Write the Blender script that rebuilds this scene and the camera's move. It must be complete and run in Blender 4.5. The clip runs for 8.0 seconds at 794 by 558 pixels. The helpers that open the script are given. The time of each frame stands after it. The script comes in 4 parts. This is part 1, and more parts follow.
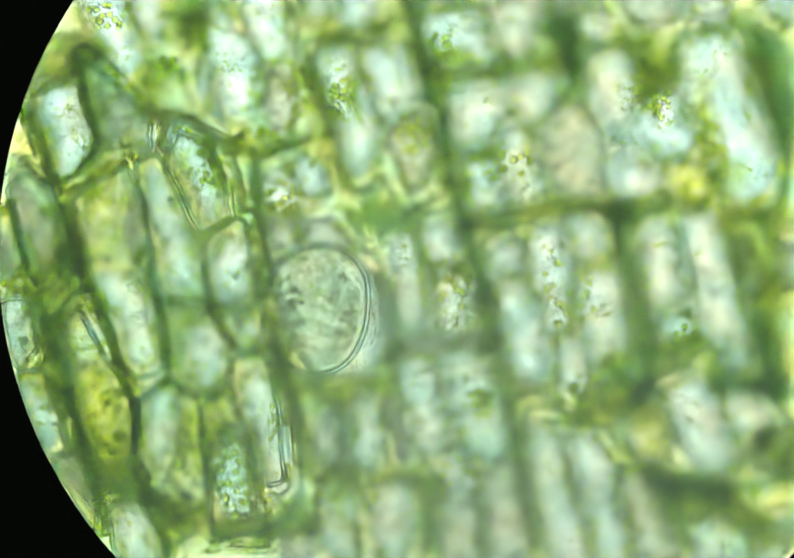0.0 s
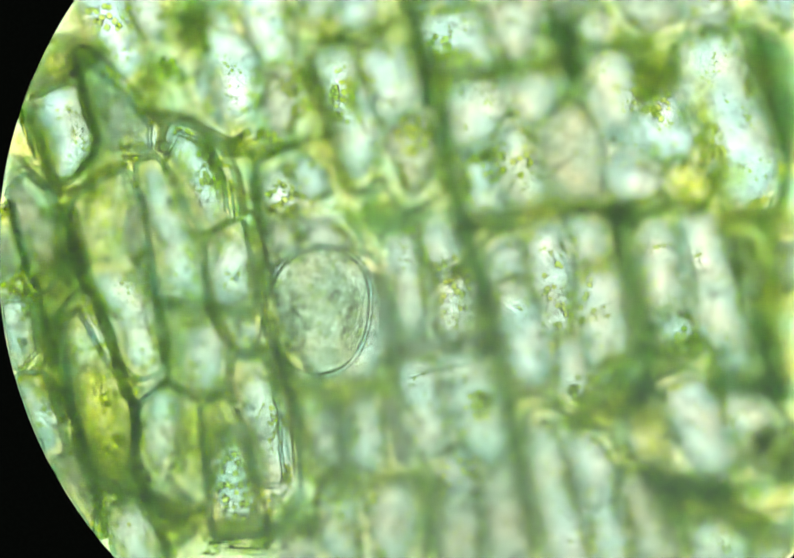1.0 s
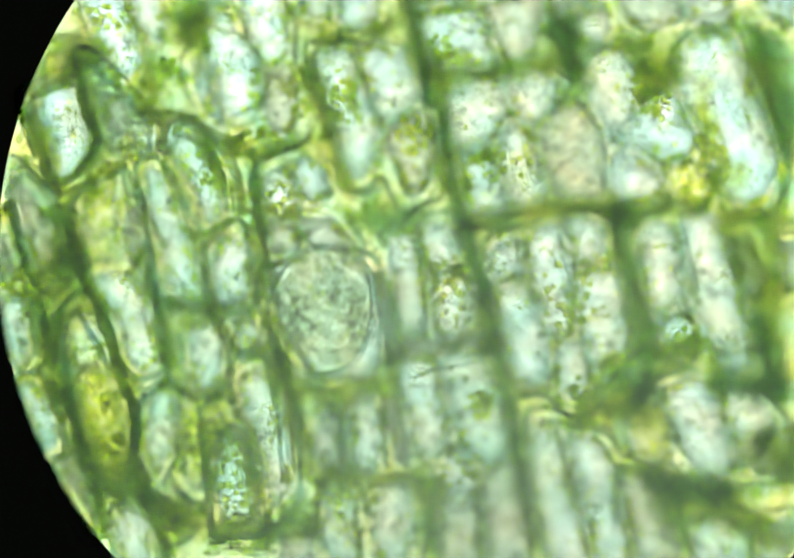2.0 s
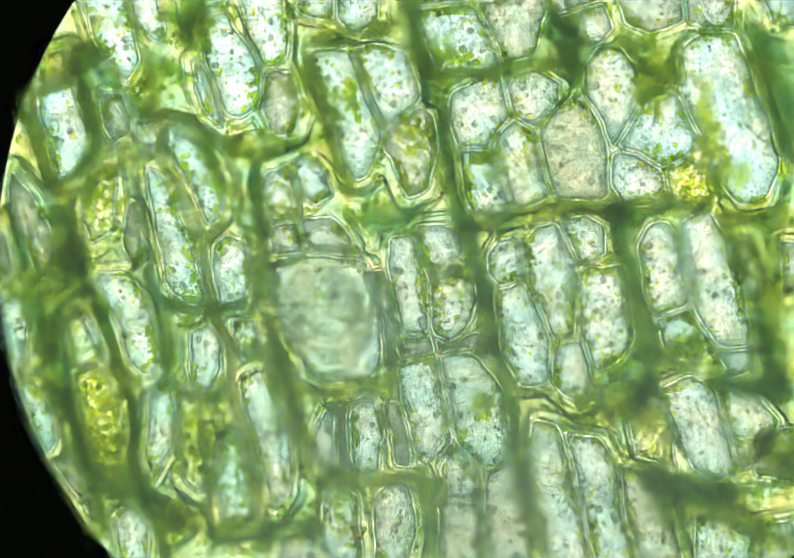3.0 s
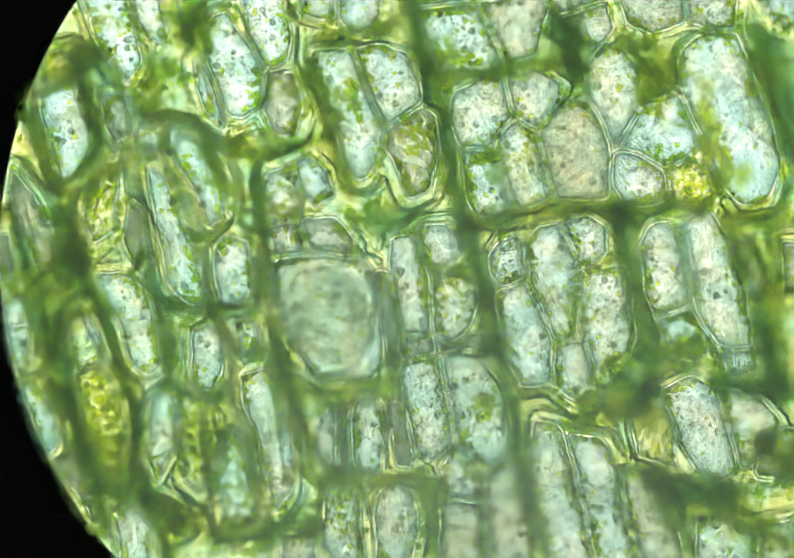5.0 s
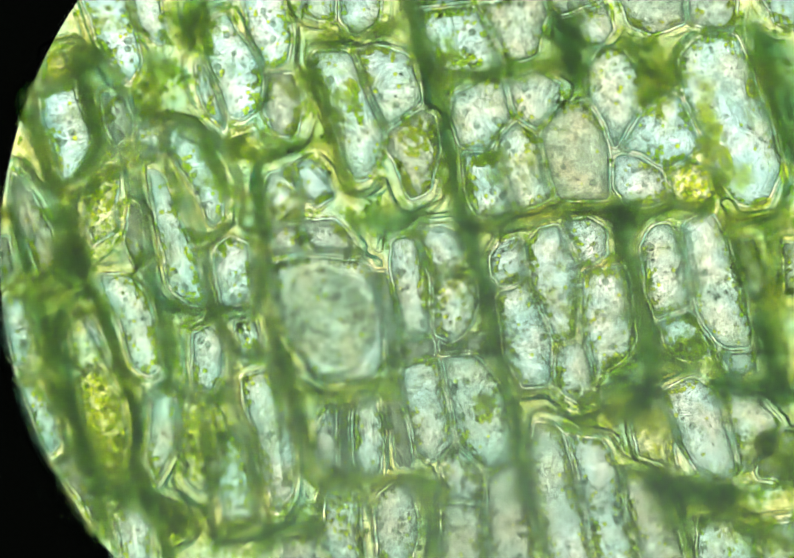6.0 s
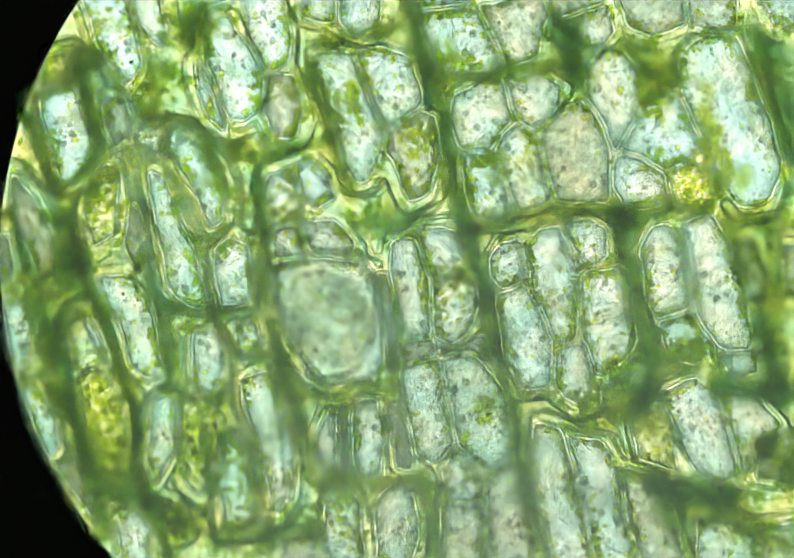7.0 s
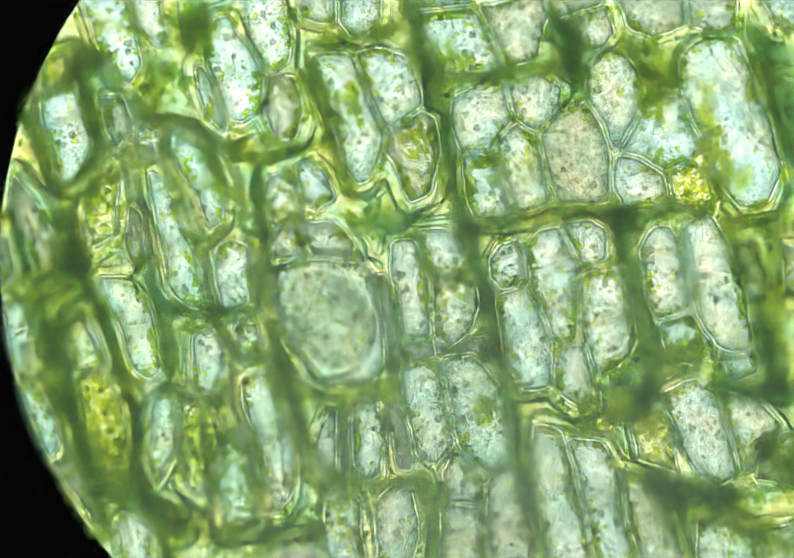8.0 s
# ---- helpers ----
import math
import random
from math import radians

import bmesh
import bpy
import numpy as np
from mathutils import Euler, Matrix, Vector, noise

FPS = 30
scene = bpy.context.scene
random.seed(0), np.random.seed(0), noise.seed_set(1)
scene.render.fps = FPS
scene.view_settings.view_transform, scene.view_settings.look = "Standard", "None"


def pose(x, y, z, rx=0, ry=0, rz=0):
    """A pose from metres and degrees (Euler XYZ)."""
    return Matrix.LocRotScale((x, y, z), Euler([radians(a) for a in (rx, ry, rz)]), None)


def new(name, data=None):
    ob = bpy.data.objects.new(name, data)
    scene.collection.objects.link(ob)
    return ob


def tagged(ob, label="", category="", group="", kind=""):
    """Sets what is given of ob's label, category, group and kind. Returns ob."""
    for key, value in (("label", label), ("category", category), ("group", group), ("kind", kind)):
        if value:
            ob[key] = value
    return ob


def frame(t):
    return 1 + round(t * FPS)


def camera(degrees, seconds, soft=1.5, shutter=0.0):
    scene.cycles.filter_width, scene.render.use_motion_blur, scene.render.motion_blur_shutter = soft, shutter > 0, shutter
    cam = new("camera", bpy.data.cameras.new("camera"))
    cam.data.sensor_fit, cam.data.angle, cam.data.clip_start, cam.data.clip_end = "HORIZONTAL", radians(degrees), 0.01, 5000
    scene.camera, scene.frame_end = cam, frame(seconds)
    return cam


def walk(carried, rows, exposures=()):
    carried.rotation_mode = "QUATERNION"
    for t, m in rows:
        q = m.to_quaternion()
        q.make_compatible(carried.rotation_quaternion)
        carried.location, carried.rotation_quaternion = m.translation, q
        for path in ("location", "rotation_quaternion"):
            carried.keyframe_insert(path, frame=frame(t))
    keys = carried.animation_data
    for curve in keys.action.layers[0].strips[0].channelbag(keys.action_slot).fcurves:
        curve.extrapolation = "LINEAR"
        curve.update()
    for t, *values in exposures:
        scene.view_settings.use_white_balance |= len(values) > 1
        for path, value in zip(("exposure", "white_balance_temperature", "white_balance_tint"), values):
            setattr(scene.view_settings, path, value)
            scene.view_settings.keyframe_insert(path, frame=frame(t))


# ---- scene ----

# Leaf tissue under a microscope, enlarged one thousand times: 1 micrometre is drawn as 1 mm.
# Stage scale: one division is 0.45 mm of the model; u runs to the right, v towards the viewer.
DIV = 0.00045


def at(u, v, z=0.0):
    return Vector(((u - 784) * DIV, (551 - v) * DIV, z))


# ---- camera: the focus stays at one distance, the tube is racked up and down ----
DEGREES = 6.0
REACH = 784 * DIV / math.tan(radians(DEGREES / 2))
cam = camera(DEGREES, 8.0, soft=1.9)
cam.data.dof.use_dof = True
cam.data.dof.focus_distance = REACH
cam.data.dof.aperture_fstop = 0.14

# seconds, height of the plane in focus in mm, and the slow creep of the tube along v and u in divisions
RACK = [(0.0, 24.5, -9, -4), (0.5, 24, -8.5, -4.5), (1.0, 23.5, -6, -4.5), (1.5, 22, -8.5, -4), (1.7, 21, -6.5, -4), (2.2, 11, -6, -4.5),
        (2.8, -1, -5, -4.5), (3.1, -2, -4.5, -4), (3.2, -7, -4, -4), (3.3, -24, -4, -4), (3.4, -33, -3, -3.5), (3.55, -40, -3, -3),
        (3.7, -41, -2.5, -3), (3.8, -38, -2, -2.5), (3.9, -27, -2, -2), (4.0, -8, -1.5, -1.5), (4.1, -3, -4, -2), (4.4, -0.5, -5, -1.5),
        (5.0, 0, -4.5, -1), (6.0, 0, -2, 0), (6.5, 0, 0, 0), (7.0, 0, 1, 0), (7.5, 0, 1, 0), (8.0, 0, 3, 0)]
walk(cam, [(t, pose(-e * DIV, d * DIV, REACH + f * 0.001)) for t, f, d, e in RACK],
     exposures=[(0.0, 0.10), (0.5, 0.02), (1.0, 0.18), (1.7, 0.20), (2.8, 0.09), (3.1, 0.04), (3.5, -0.17), (4.0, -0.16), (4.5, -0.09), (6.0, -0.01), (8.0, 0.0)])

# ---- light: the lamp under the stage, and a surround glow added for the haze ----
world = bpy.data.worlds.new("haze_glow")
world.use_nodes = True
# greenish glow added for the cover glass to mirror as a veil
world.node_tree.nodes["Background"].inputs[0].default_value = (0.76, 1.0, 0.74, 1)
world.node_tree.nodes["Background"].inputs[1].default_value = 0.58
scene.world = world
scene.view_settings.exposure = 0.0
scene.cycles.transparent_max_bounces = 64
scene.cycles.max_bounces = 64
scene.cycles.transmission_bounces = 64
LAMP = (1.13, 1.0, 0.92)
LAMP_STRENGTH = 2.70


# ---- materials ----
def material(name):
    m = bpy.data.materials.new(name)
    m.use_nodes = True
    t = m.node_tree
    t.nodes.clear()
    return m, t, t.nodes.new("ShaderNodeOutputMaterial")


def grain(t, scale, detail=3.0, rough=0.6, place=None):
    n = t.nodes.new("ShaderNodeTexNoise")
    n.inputs["Scale"].default_value = scale
    n.inputs["Detail"].default_value = detail
    n.inputs["Roughness"].default_value = rough
    if place is None:
        place = t.nodes.new("ShaderNodeNewGeometry").outputs["Position"]
    t.links.new(place, n.inputs["Vector"])
    return n.outputs["Fac"]


def ramp(t, fac, *stops):
    r = t.nodes.new("ShaderNodeValToRGB")
    e = r.color_ramp.elements
    while len(e) < len(stops):
        e.new(0.5)
    for k, (p, c) in zip(e, stops):
        k.position, k.color = p, (*c, 1)
    t.links.new(fac, r.inputs[0])
    return r.outputs[0]


def times(t, a, b, fac=1.0):
    m = t.nodes.new("ShaderNodeMix")
    m.data_type, m.blend_type = "RGBA", "MULTIPLY"
    m.inputs[0].default_value = fac
    t.links.new(a, m.inputs[6])
    t.links.new(b, m.inputs[7])
    return m.outputs[2]


def chance(t, *stops):
    return ramp(t, t.nodes.new("ShaderNodeObjectInfo").outputs["Random"], *stops)


def sheer(name, fine, coarse, low, high, wide, own, span=(0.34, 0.66), tone=None, relief=None):
    """A thin wet film that lets light through: fine grain, wider mottling and a tint of its own for each object.
    relief: (size of the lumps per metre, their height in metres, refractive index) where its uneven surface bends the light."""
    m, t, out = material(name)
    c = ramp(t, grain(t, fine, 3.0, 0.65), (span[0], low), (span[1], high))
    c = times(t, c, ramp(t, grain(t, coarse, 2.0), (0.32, wide), (0.62, (1, 1, 1))))
    c = times(t, c, chance(t, (0.0, own[0]), (0.5, own[1]), (1.0, own[2])))
    if tone:
        c = times(t, c, ramp(t, grain(t, 30, 2.0, 0.5), (0.36, tone[0]), (0.5, tone[1]), (0.64, tone[2])))
    if relief:
        b = t.nodes.new("ShaderNodeBsdfRefraction")
        b.inputs["Roughness"].default_value = 0.0
        b.inputs["IOR"].default_value = relief[2]
        bump = t.nodes.new("ShaderNodeBump")
        bump.inputs["Distance"].default_value = relief[1]
        t.links.new(grain(t, relief[0], 2.0, 0.6), bump.inputs["Height"])
        t.links.new(bump.outputs[0], b.inputs["Normal"])
        t.links.new(c, b.inputs["Color"])
    else:
        b = t.nodes.new("ShaderNodeBsdfTransparent")
        t.links.new(c, b.inputs[0])
    t.links.new(b.outputs[0], out.inputs[0])
    return m


def bending(name, ior, fine, low, high, own=None):
    """A clear wet body that bends the light, tinted and slightly uneven."""
    m, t, out = material(name)
    c = ramp(t, grain(t, fine, 2.0), (0.3, low), (0.7, high))
    if own:
        c = times(t, c, chance(t, (0.0, own[0]), (0.5, own[1]), (1.0, own[2])))
    b = t.nodes.new("ShaderNodeBsdfRefraction")
    b.inputs["Roughness"].default_value = 0.0
    b.inputs["IOR"].default_value = ior
    t.links.new(c, b.inputs["Color"])
    t.links.new(b.outputs[0], out.inputs[0])
    return m


def plain(name, colour, rough, fine, amount):
    m, t, out = material(name)
    b = t.nodes.new("ShaderNodeBsdfPrincipled")
    dark = tuple(c * (1 - amount) for c in colour)
    t.links.new(ramp(t, grain(t, fine), (0.3, dark), (0.7, colour)), b.inputs["Base Color"])
    b.inputs["Roughness"].default_value = rough
    b.inputs["Specular IOR Level"].default_value = 0.0
    t.links.new(b.outputs[0], out.inputs[0])
    return m


def glowing(name, colour, strength):
    m, t, out = material(name)
    e = t.nodes.new("ShaderNodeEmission")
    e.inputs[0].default_value, e.inputs[1].default_value = (*colour, 1), strength
    t.links.new(e.outputs[0], out.inputs[0])
    return m


LAMP_GLOW = glowing("lamp_glow", LAMP, LAMP_STRENGTH)
BLACK = plain("black_lacquer", (0.004, 0.004, 0.004), 0.6, 300, 0.3)
GLASS = sheer("slide_glass", 20, 4, (0.985, 0.99, 0.985), (0.995, 0.995, 0.995), (0.99, 0.99, 0.99), ((1, 1, 1),) * 3)
GEL = sheer("watery_ground_tissue", 60, 9, (0.93, 0.95, 0.90), (0.99, 0.99, 0.98), (0.90, 0.93, 0.86), ((1, 1, 1),) * 3)
CYTO = sheer("granular_cytoplasm", 600, 110, (0.68, 0.72, 0.71), (0.96, 0.97, 0.97), (0.86, 0.89, 0.89),
             ((0.92, 0.97, 0.97), (0.94, 0.96, 0.95), (0.96, 0.96, 0.93)), (0.40, 0.62), ((0.80, 0.92, 0.94), (0.87, 0.945, 0.95), (0.93, 0.94, 0.91)))
CYTO_CLEAR = sheer("clear_bluish_cytoplasm", 480, 90, (0.72, 0.78, 0.78), (0.95, 0.97, 0.97), (0.88, 0.92, 0.92),
                   ((0.95, 0.99, 1.0), (0.97, 0.99, 0.99), (0.99, 0.98, 0.96)), (0.40, 0.60), ((0.83, 0.95, 0.98), (0.91, 0.97, 0.98), (0.97, 0.96, 0.93)))
CYTO_DIM = sheer("brownish_cytoplasm", 560, 100, (0.62, 0.66, 0.63), (0.91, 0.93, 0.91), (0.82, 0.85, 0.82),
                 ((0.92, 0.95, 0.94), (0.93, 0.95, 0.92), (0.95, 0.94, 0.90)), (0.40, 0.62), ((0.82, 0.90, 0.90), (0.87, 0.92, 0.91), (0.92, 0.91, 0.87)))
CYTO_RICH = sheer("green_cytoplasm", 420, 80, (0.70, 0.74, 0.60), (0.99, 1.0, 0.93), (0.84, 0.87, 0.80),
                  ((0.94, 0.98, 0.92), (0.96, 0.97, 0.88), (0.98, 0.96, 0.84)), (0.40, 0.62))
THIN = sheer("thin_clear_cytoplasm", 540, 70, (0.84, 0.88, 0.86), (1.0, 1.0, 1.0), (0.95, 0.97, 0.96),
             ((0.98, 1.0, 1.0), (0.99, 0.99, 0.98), (1.0, 0.99, 0.96)), (0.42, 0.60))
THIN_DIM = sheer("thin_mottled_cytoplasm", 490, 70, (0.84, 0.88, 0.85), (1.0, 1.0, 1.0), (0.95, 0.97, 0.95),
                 ((0.97, 0.99, 0.97), (0.98, 0.99, 0.96), (0.99, 0.98, 0.94)), (0.42, 0.60))
THIN_RICH = sheer("thin_green_cytoplasm", 420, 60, (0.86, 0.89, 0.77), (1.0, 1.0, 0.95), (0.95, 0.97, 0.90),
                  ((0.97, 0.99, 0.94), (0.98, 0.98, 0.91), (0.99, 0.98, 0.86)), (0.42, 0.60))
PLASMA = sheer("foamy_plasma", 260, 75, (0.86, 0.88, 0.80), (1.0, 1.0, 1.0), (0.90, 0.93, 0.88), ((1, 1, 1),) * 3, (0.46, 0.55), relief=(150, 0.0014, 1.07))
WALL = sheer("cellulose_wall", 250, 60, (0.95, 0.97, 0.96), (0.99, 0.995, 0.99), (0.97, 0.98, 0.975), ((1, 1, 1),) * 3)
WALL_THIN = sheer("thin_cellulose_wall", 250, 60, (0.96, 0.98, 0.97), (0.995, 1.0, 0.995), (0.985, 0.995, 0.985), ((1, 1, 1),) * 3)
# dark tint that stands in for the shade walls show below focus
WALL_SHADE = sheer("wall_shade_film", 220, 50, (0.43, 0.54, 0.48), (0.80, 0.87, 0.82), (0.89, 0.92, 0.90), ((1, 1, 1),) * 3)
# the cyan to warm tint paints the lens's colour fringe on the rim
RIM = bending("clear_wall_rim", 1.16, 60, (0.66, 0.84, 0.84), (0.99, 0.96, 0.92))
LINE_THIN = sheer("thin_wall_contour", 240, 60, (0.50, 0.63, 0.58), (0.80, 0.86, 0.80), (0.84, 0.94, 0.94), ((1, 1, 1),) * 3)
# teal inside, warm outside: lens colour fringes painted as wall contours
LINE = sheer("teal_fringe_contour", 240, 60, (0.40, 0.55, 0.54), (0.70, 0.80, 0.76), (0.80, 0.90, 0.90), ((1, 1, 1),) * 3)
FRINGE_WARM = sheer("warm_fringe_contour", 240, 60, (0.54, 0.50, 0.40), (0.80, 0.77, 0.66), (0.88, 0.88, 0.84), ((1, 1, 1),) * 3)
FRINGE_DEEP = bending("clear_fringe_ring", 1.22, 60, (0.86, 0.95, 0.95), (1.0, 1.0, 0.98))
RIM_CLEAR = bending("clear_wall_line", 1.16, 60, (0.84, 0.95, 0.95), (1.0, 0.98, 0.96))
MATRIX = sheer("green_intercellular_matter", 230, 34, (0.79, 0.83, 0.76), (0.99, 0.99, 0.97), (0.94, 0.96, 0.94), ((1, 1, 1),) * 3, (0.38, 0.62),
               ((0.86, 0.94, 0.94), (0.97, 0.985, 0.95), (1.0, 0.98, 0.88)))
LAMELLA = sheer("pale_green_wall_matter", 300, 40, (0.84, 0.88, 0.83), (0.99, 1.0, 0.98), (0.96, 0.98, 0.96), ((1, 1, 1),) * 3, (0.38, 0.62),
                ((0.86, 0.95, 0.95), (0.97, 0.985, 0.96), (1.0, 0.98, 0.89)))
FIBRE_TEAL = bending("teal_fibre", 1.18, 60, (0.62, 0.84, 0.82), (0.96, 1.0, 0.96))
FIBRE_OLIVE = bending("olive_fibre", 1.12, 60, (0.74, 0.76, 0.42), (0.99, 0.98, 0.76))
BAND = sheer("dark_green_strand", 190, 42, (0.69, 0.78, 0.73), (0.94, 0.965, 0.94), (0.80, 0.87, 0.82),
             ((0.95, 0.98, 0.96), (0.97, 0.98, 0.95), (0.98, 0.98, 0.92)), (0.38, 0.62), ((0.86, 0.91, 0.84), (0.98, 0.985, 0.96), (1.0, 1.0, 0.97)))
BAND_OLIVE = sheer("olive_green_strand", 190, 42, (0.88, 0.90, 0.76), (1.0, 0.995, 0.94), (0.93, 0.95, 0.92),
                   ((0.95, 0.97, 0.94), (0.97, 0.98, 0.93), (0.99, 0.98, 0.88)), (0.38, 0.62), ((0.88, 0.92, 0.86), (0.98, 0.985, 0.95), (1.0, 1.0, 0.90)))
BAND_THIN = sheer("thin_green_strand", 190, 42, (0.86, 0.89, 0.80), (0.99, 1.0, 0.96), (0.94, 0.96, 0.93),
                  ((0.96, 0.98, 0.97), (0.97, 0.98, 0.94), (0.98, 0.99, 0.90)), (0.38, 0.62), ((0.90, 0.93, 0.91), (0.98, 0.985, 0.97), (1.0, 1.0, 0.96)))
BAND_RIDGE = sheer("olive_ridge", 260, 60, (0.92, 0.95, 0.74), (1.0, 1.0, 0.95), (0.95, 0.97, 0.92),
                   ((0.97, 0.98, 0.94), (0.98, 0.99, 0.92), (1.0, 0.99, 0.86)), (0.38, 0.62))
GREEN = bending("chloroplast_green", 1.10, 400, (0.95, 0.98, 0.20), (1.0, 1.0, 0.54),
                ((0.90, 0.98, 0.78), (0.99, 1.0, 0.88), (1.0, 0.99, 0.76)))
GREEN_PALE = bending("pale_chloroplast_green", 1.11, 400, (0.96, 0.98, 0.52), (1.0, 1.0, 0.84),
                     ((0.93, 0.99, 0.84), (0.99, 1.0, 0.90), (1.0, 0.99, 0.80)))
DEEP = bending("deep_chloroplast_green", 1.04, 400, (0.80, 0.86, 0.54), (0.97, 0.98, 0.78),
               ((0.88, 0.95, 0.86), (0.94, 0.97, 0.90), (0.98, 0.97, 0.80)))
DROP = bending("oil_droplet", 1.12, 200, (0.66, 0.74, 0.70), (0.90, 0.94, 0.91))
SPECK = bending("fine_granule", 1.2, 300, (0.84, 0.88, 0.82), (1.0, 1.0, 0.97))
BODY = sheer("vesicle_membrane", 140, 40, (0.92, 0.94, 0.87), (1.0, 1.0, 0.97), (0.94, 0.96, 0.92), ((1, 1, 1),) * 3)
LUMP = bending("clear_lump", 1.08, 300, (0.92, 0.95, 0.93), (1.0, 1.0, 0.99))
FOAM = bending("clear_foam", 1.10, 300, (0.90, 0.93, 0.86), (1.0, 1.0, 0.98))


def hazed(name):
    """Cover glass with lens haze painted in: a grey dimming and a mirrored veil, strongest in one spot."""
    m, t, out = material(name)
    place = t.nodes.new("ShaderNodeNewGeometry").outputs["Position"]
    far = t.nodes.new("ShaderNodeVectorMath")
    far.operation = "DISTANCE"
    far.inputs[1].default_value = at(960, 1040, 0.046)
    t.links.new(place, far.inputs[0])
    wob = t.nodes.new("ShaderNodeMath")
    wob.operation = "MULTIPLY_ADD"
    t.links.new(grain(t, 9, 2.0), wob.inputs[0])
    wob.inputs[1].default_value = 0.14
    t.links.new(far.outputs["Value"], wob.inputs[2])
    # tint paints the uneven dimming of the view
    tint = ramp(t, wob.outputs[0], (0.06, (0.85, 0.87, 0.86)), (0.28, (0.90, 0.915, 0.90)), (0.44, (0.995, 0.995, 0.995)))
    clear = t.nodes.new("ShaderNodeBsdfTransparent")
    t.links.new(tint, clear.inputs[0])
    shine = t.nodes.new("ShaderNodeBsdfGlossy")
    shine.inputs["Roughness"].default_value = 0.0
    # mirror share paints the flare that lifts the darks
    fac = ramp(t, wob.outputs[0], (0.06, (0.18, 0.18, 0.18)), (0.22, (0.11, 0.11, 0.11)), (0.42, (0.045, 0.045, 0.045)))
    mix = t.nodes.new("ShaderNodeMixShader")
    t.links.new(fac, mix.inputs[0])
    t.links.new(clear.outputs[0], mix.inputs[1])
    t.links.new(shine.outputs[0], mix.inputs[2])
    t.links.new(mix.outputs[0], out.inputs[0])
    return m


HAZE_GLASS = hazed("hazed_cover_glass")


# ---- building ----
def mesh_of(name, verts, faces, smooth=True):
    me = bpy.data.meshes.new(name)
    me.from_pydata(verts, [], faces)
    me.validate()
    if smooth:
        me.polygons.foreach_set("use_smooth", [True] * len(me.polygons))
    return me


def part(name, me, mat, parent, label=""):
    ob = new(name, me)
    if not me.materials:
        me.materials.append(mat)
    ob.parent = parent
    return tagged(ob, label)


def thing(name, place, label, category, group="", kind=""):
    ob = new(name)
    ob.empty_display_size = 0.01
    ob.location = place
    return tagged(ob, label, category, group, kind)


def outline(w, h, lean, square, wob, seed, n=44):
    """The rounded, slightly uneven outline of a cell: points and outward normals, in metres round its middle."""
    rng = random.Random(seed)
    ph = [rng.uniform(0, 6.28) for _ in range(4)]
    taper = rng.uniform(-0.10, 0.10)
    raw = []
    for i in range(240):
        a = 2 * math.pi * i / 240
        c, s = math.cos(a), math.sin(a)
        x = math.copysign(abs(c) ** (2 / square), c) * w / 2
        y = math.copysign(abs(s) ** (2 / square), s) * h / 2
        k = 1 + wob * (math.sin(2 * a + ph[0]) + 0.7 * math.sin(3 * a + ph[1]) + 0.4 * math.sin(5 * a + ph[2]))
        x = x * k * (1 + taper * y / (h / 2)) + 0.05 * w * math.sin(3.0 * y / h + ph[3])
        raw.append((x * DIV, y * k * DIV))
    raw = np.array(raw)
    step = np.linalg.norm(np.roll(raw, -1, 0) - raw, axis=1)
    run = np.concatenate([[0], np.cumsum(step)])
    want = np.linspace(0, run[-1], n, endpoint=False)
    ring = np.concatenate([raw, raw[:1]])
    p = np.stack([np.interp(want, run, ring[:, k]) for k in (0, 1)], 1)
    a = radians(lean)
    p = p @ np.array([[math.cos(a), math.sin(a)], [-math.sin(a), math.cos(a)]])
    d = np.roll(p, -1, 0) - np.roll(p, 1, 0)
    nrm = np.stack([d[:, 1], -d[:, 0]], 1)
    nrm /= np.linalg.norm(nrm, axis=1)[:, None] + 1e-9
    return p, nrm


def loft(name, p, nrm, profile, closed, heave=None, smooth=True):
    """Rings of the outline, pushed out by d at height z for each (d, z); closed round into a tube, or capped at both ends."""
    n, m = len(p), len(profile)
    if heave is None:
        heave = [0.0] * n
    verts = [(*(p[i] + nrm[i] * d), z + heave[i]) for d, z in profile for i in range(n)]
    faces = []
    for k in range(m if closed else m - 1):
        a, b = k * n, ((k + 1) % m) * n
        faces += [(a + i, a + (i + 1) % n, b + (i + 1) % n, b + i) for i in range(n)]
    if not closed:
        faces += [tuple(reversed(range(n))), tuple(range((m - 1) * n, m * n))]
    return mesh_of(name, verts, faces, smooth)


def blob_mesh(name, sx, sy, sz, seed, rough=0.08, level=2):
    bm = bmesh.new()
    bmesh.ops.create_icosphere(bm, subdivisions=level, radius=1)
    for v in bm.verts:
        k = 1 + rough * noise.noise(v.co * 1.7 + Vector((seed * 3.1, 0, 0)))
        v.co = Vector((v.co.x * sx * k, v.co.y * sy * k, v.co.z * sz * k))
    me = bpy.data.meshes.new(name)
    bm.to_mesh(me)
    bm.free()
    me.polygons.foreach_set("use_smooth", [True] * len(me.polygons))
    return me


GRAINS = []
for k in range(5):
    me = blob_mesh("chloroplast", 0.0026, 0.0023 + 0.0001 * k, 0.0019, k)
    me.materials.append(GREEN)
    GRAINS.append(me)
PALES = []
for me in GRAINS:
    me = me.copy()
    me.materials.clear()
    me.materials.append(GREEN_PALE)
    PALES.append(me)
DROPS = []
for k in range(3):
    me = blob_mesh("droplet", 0.0024, 0.0023, 0.0020, k + 9, 0.04)
    me.materials.append(DROP)
    DROPS.append(me)


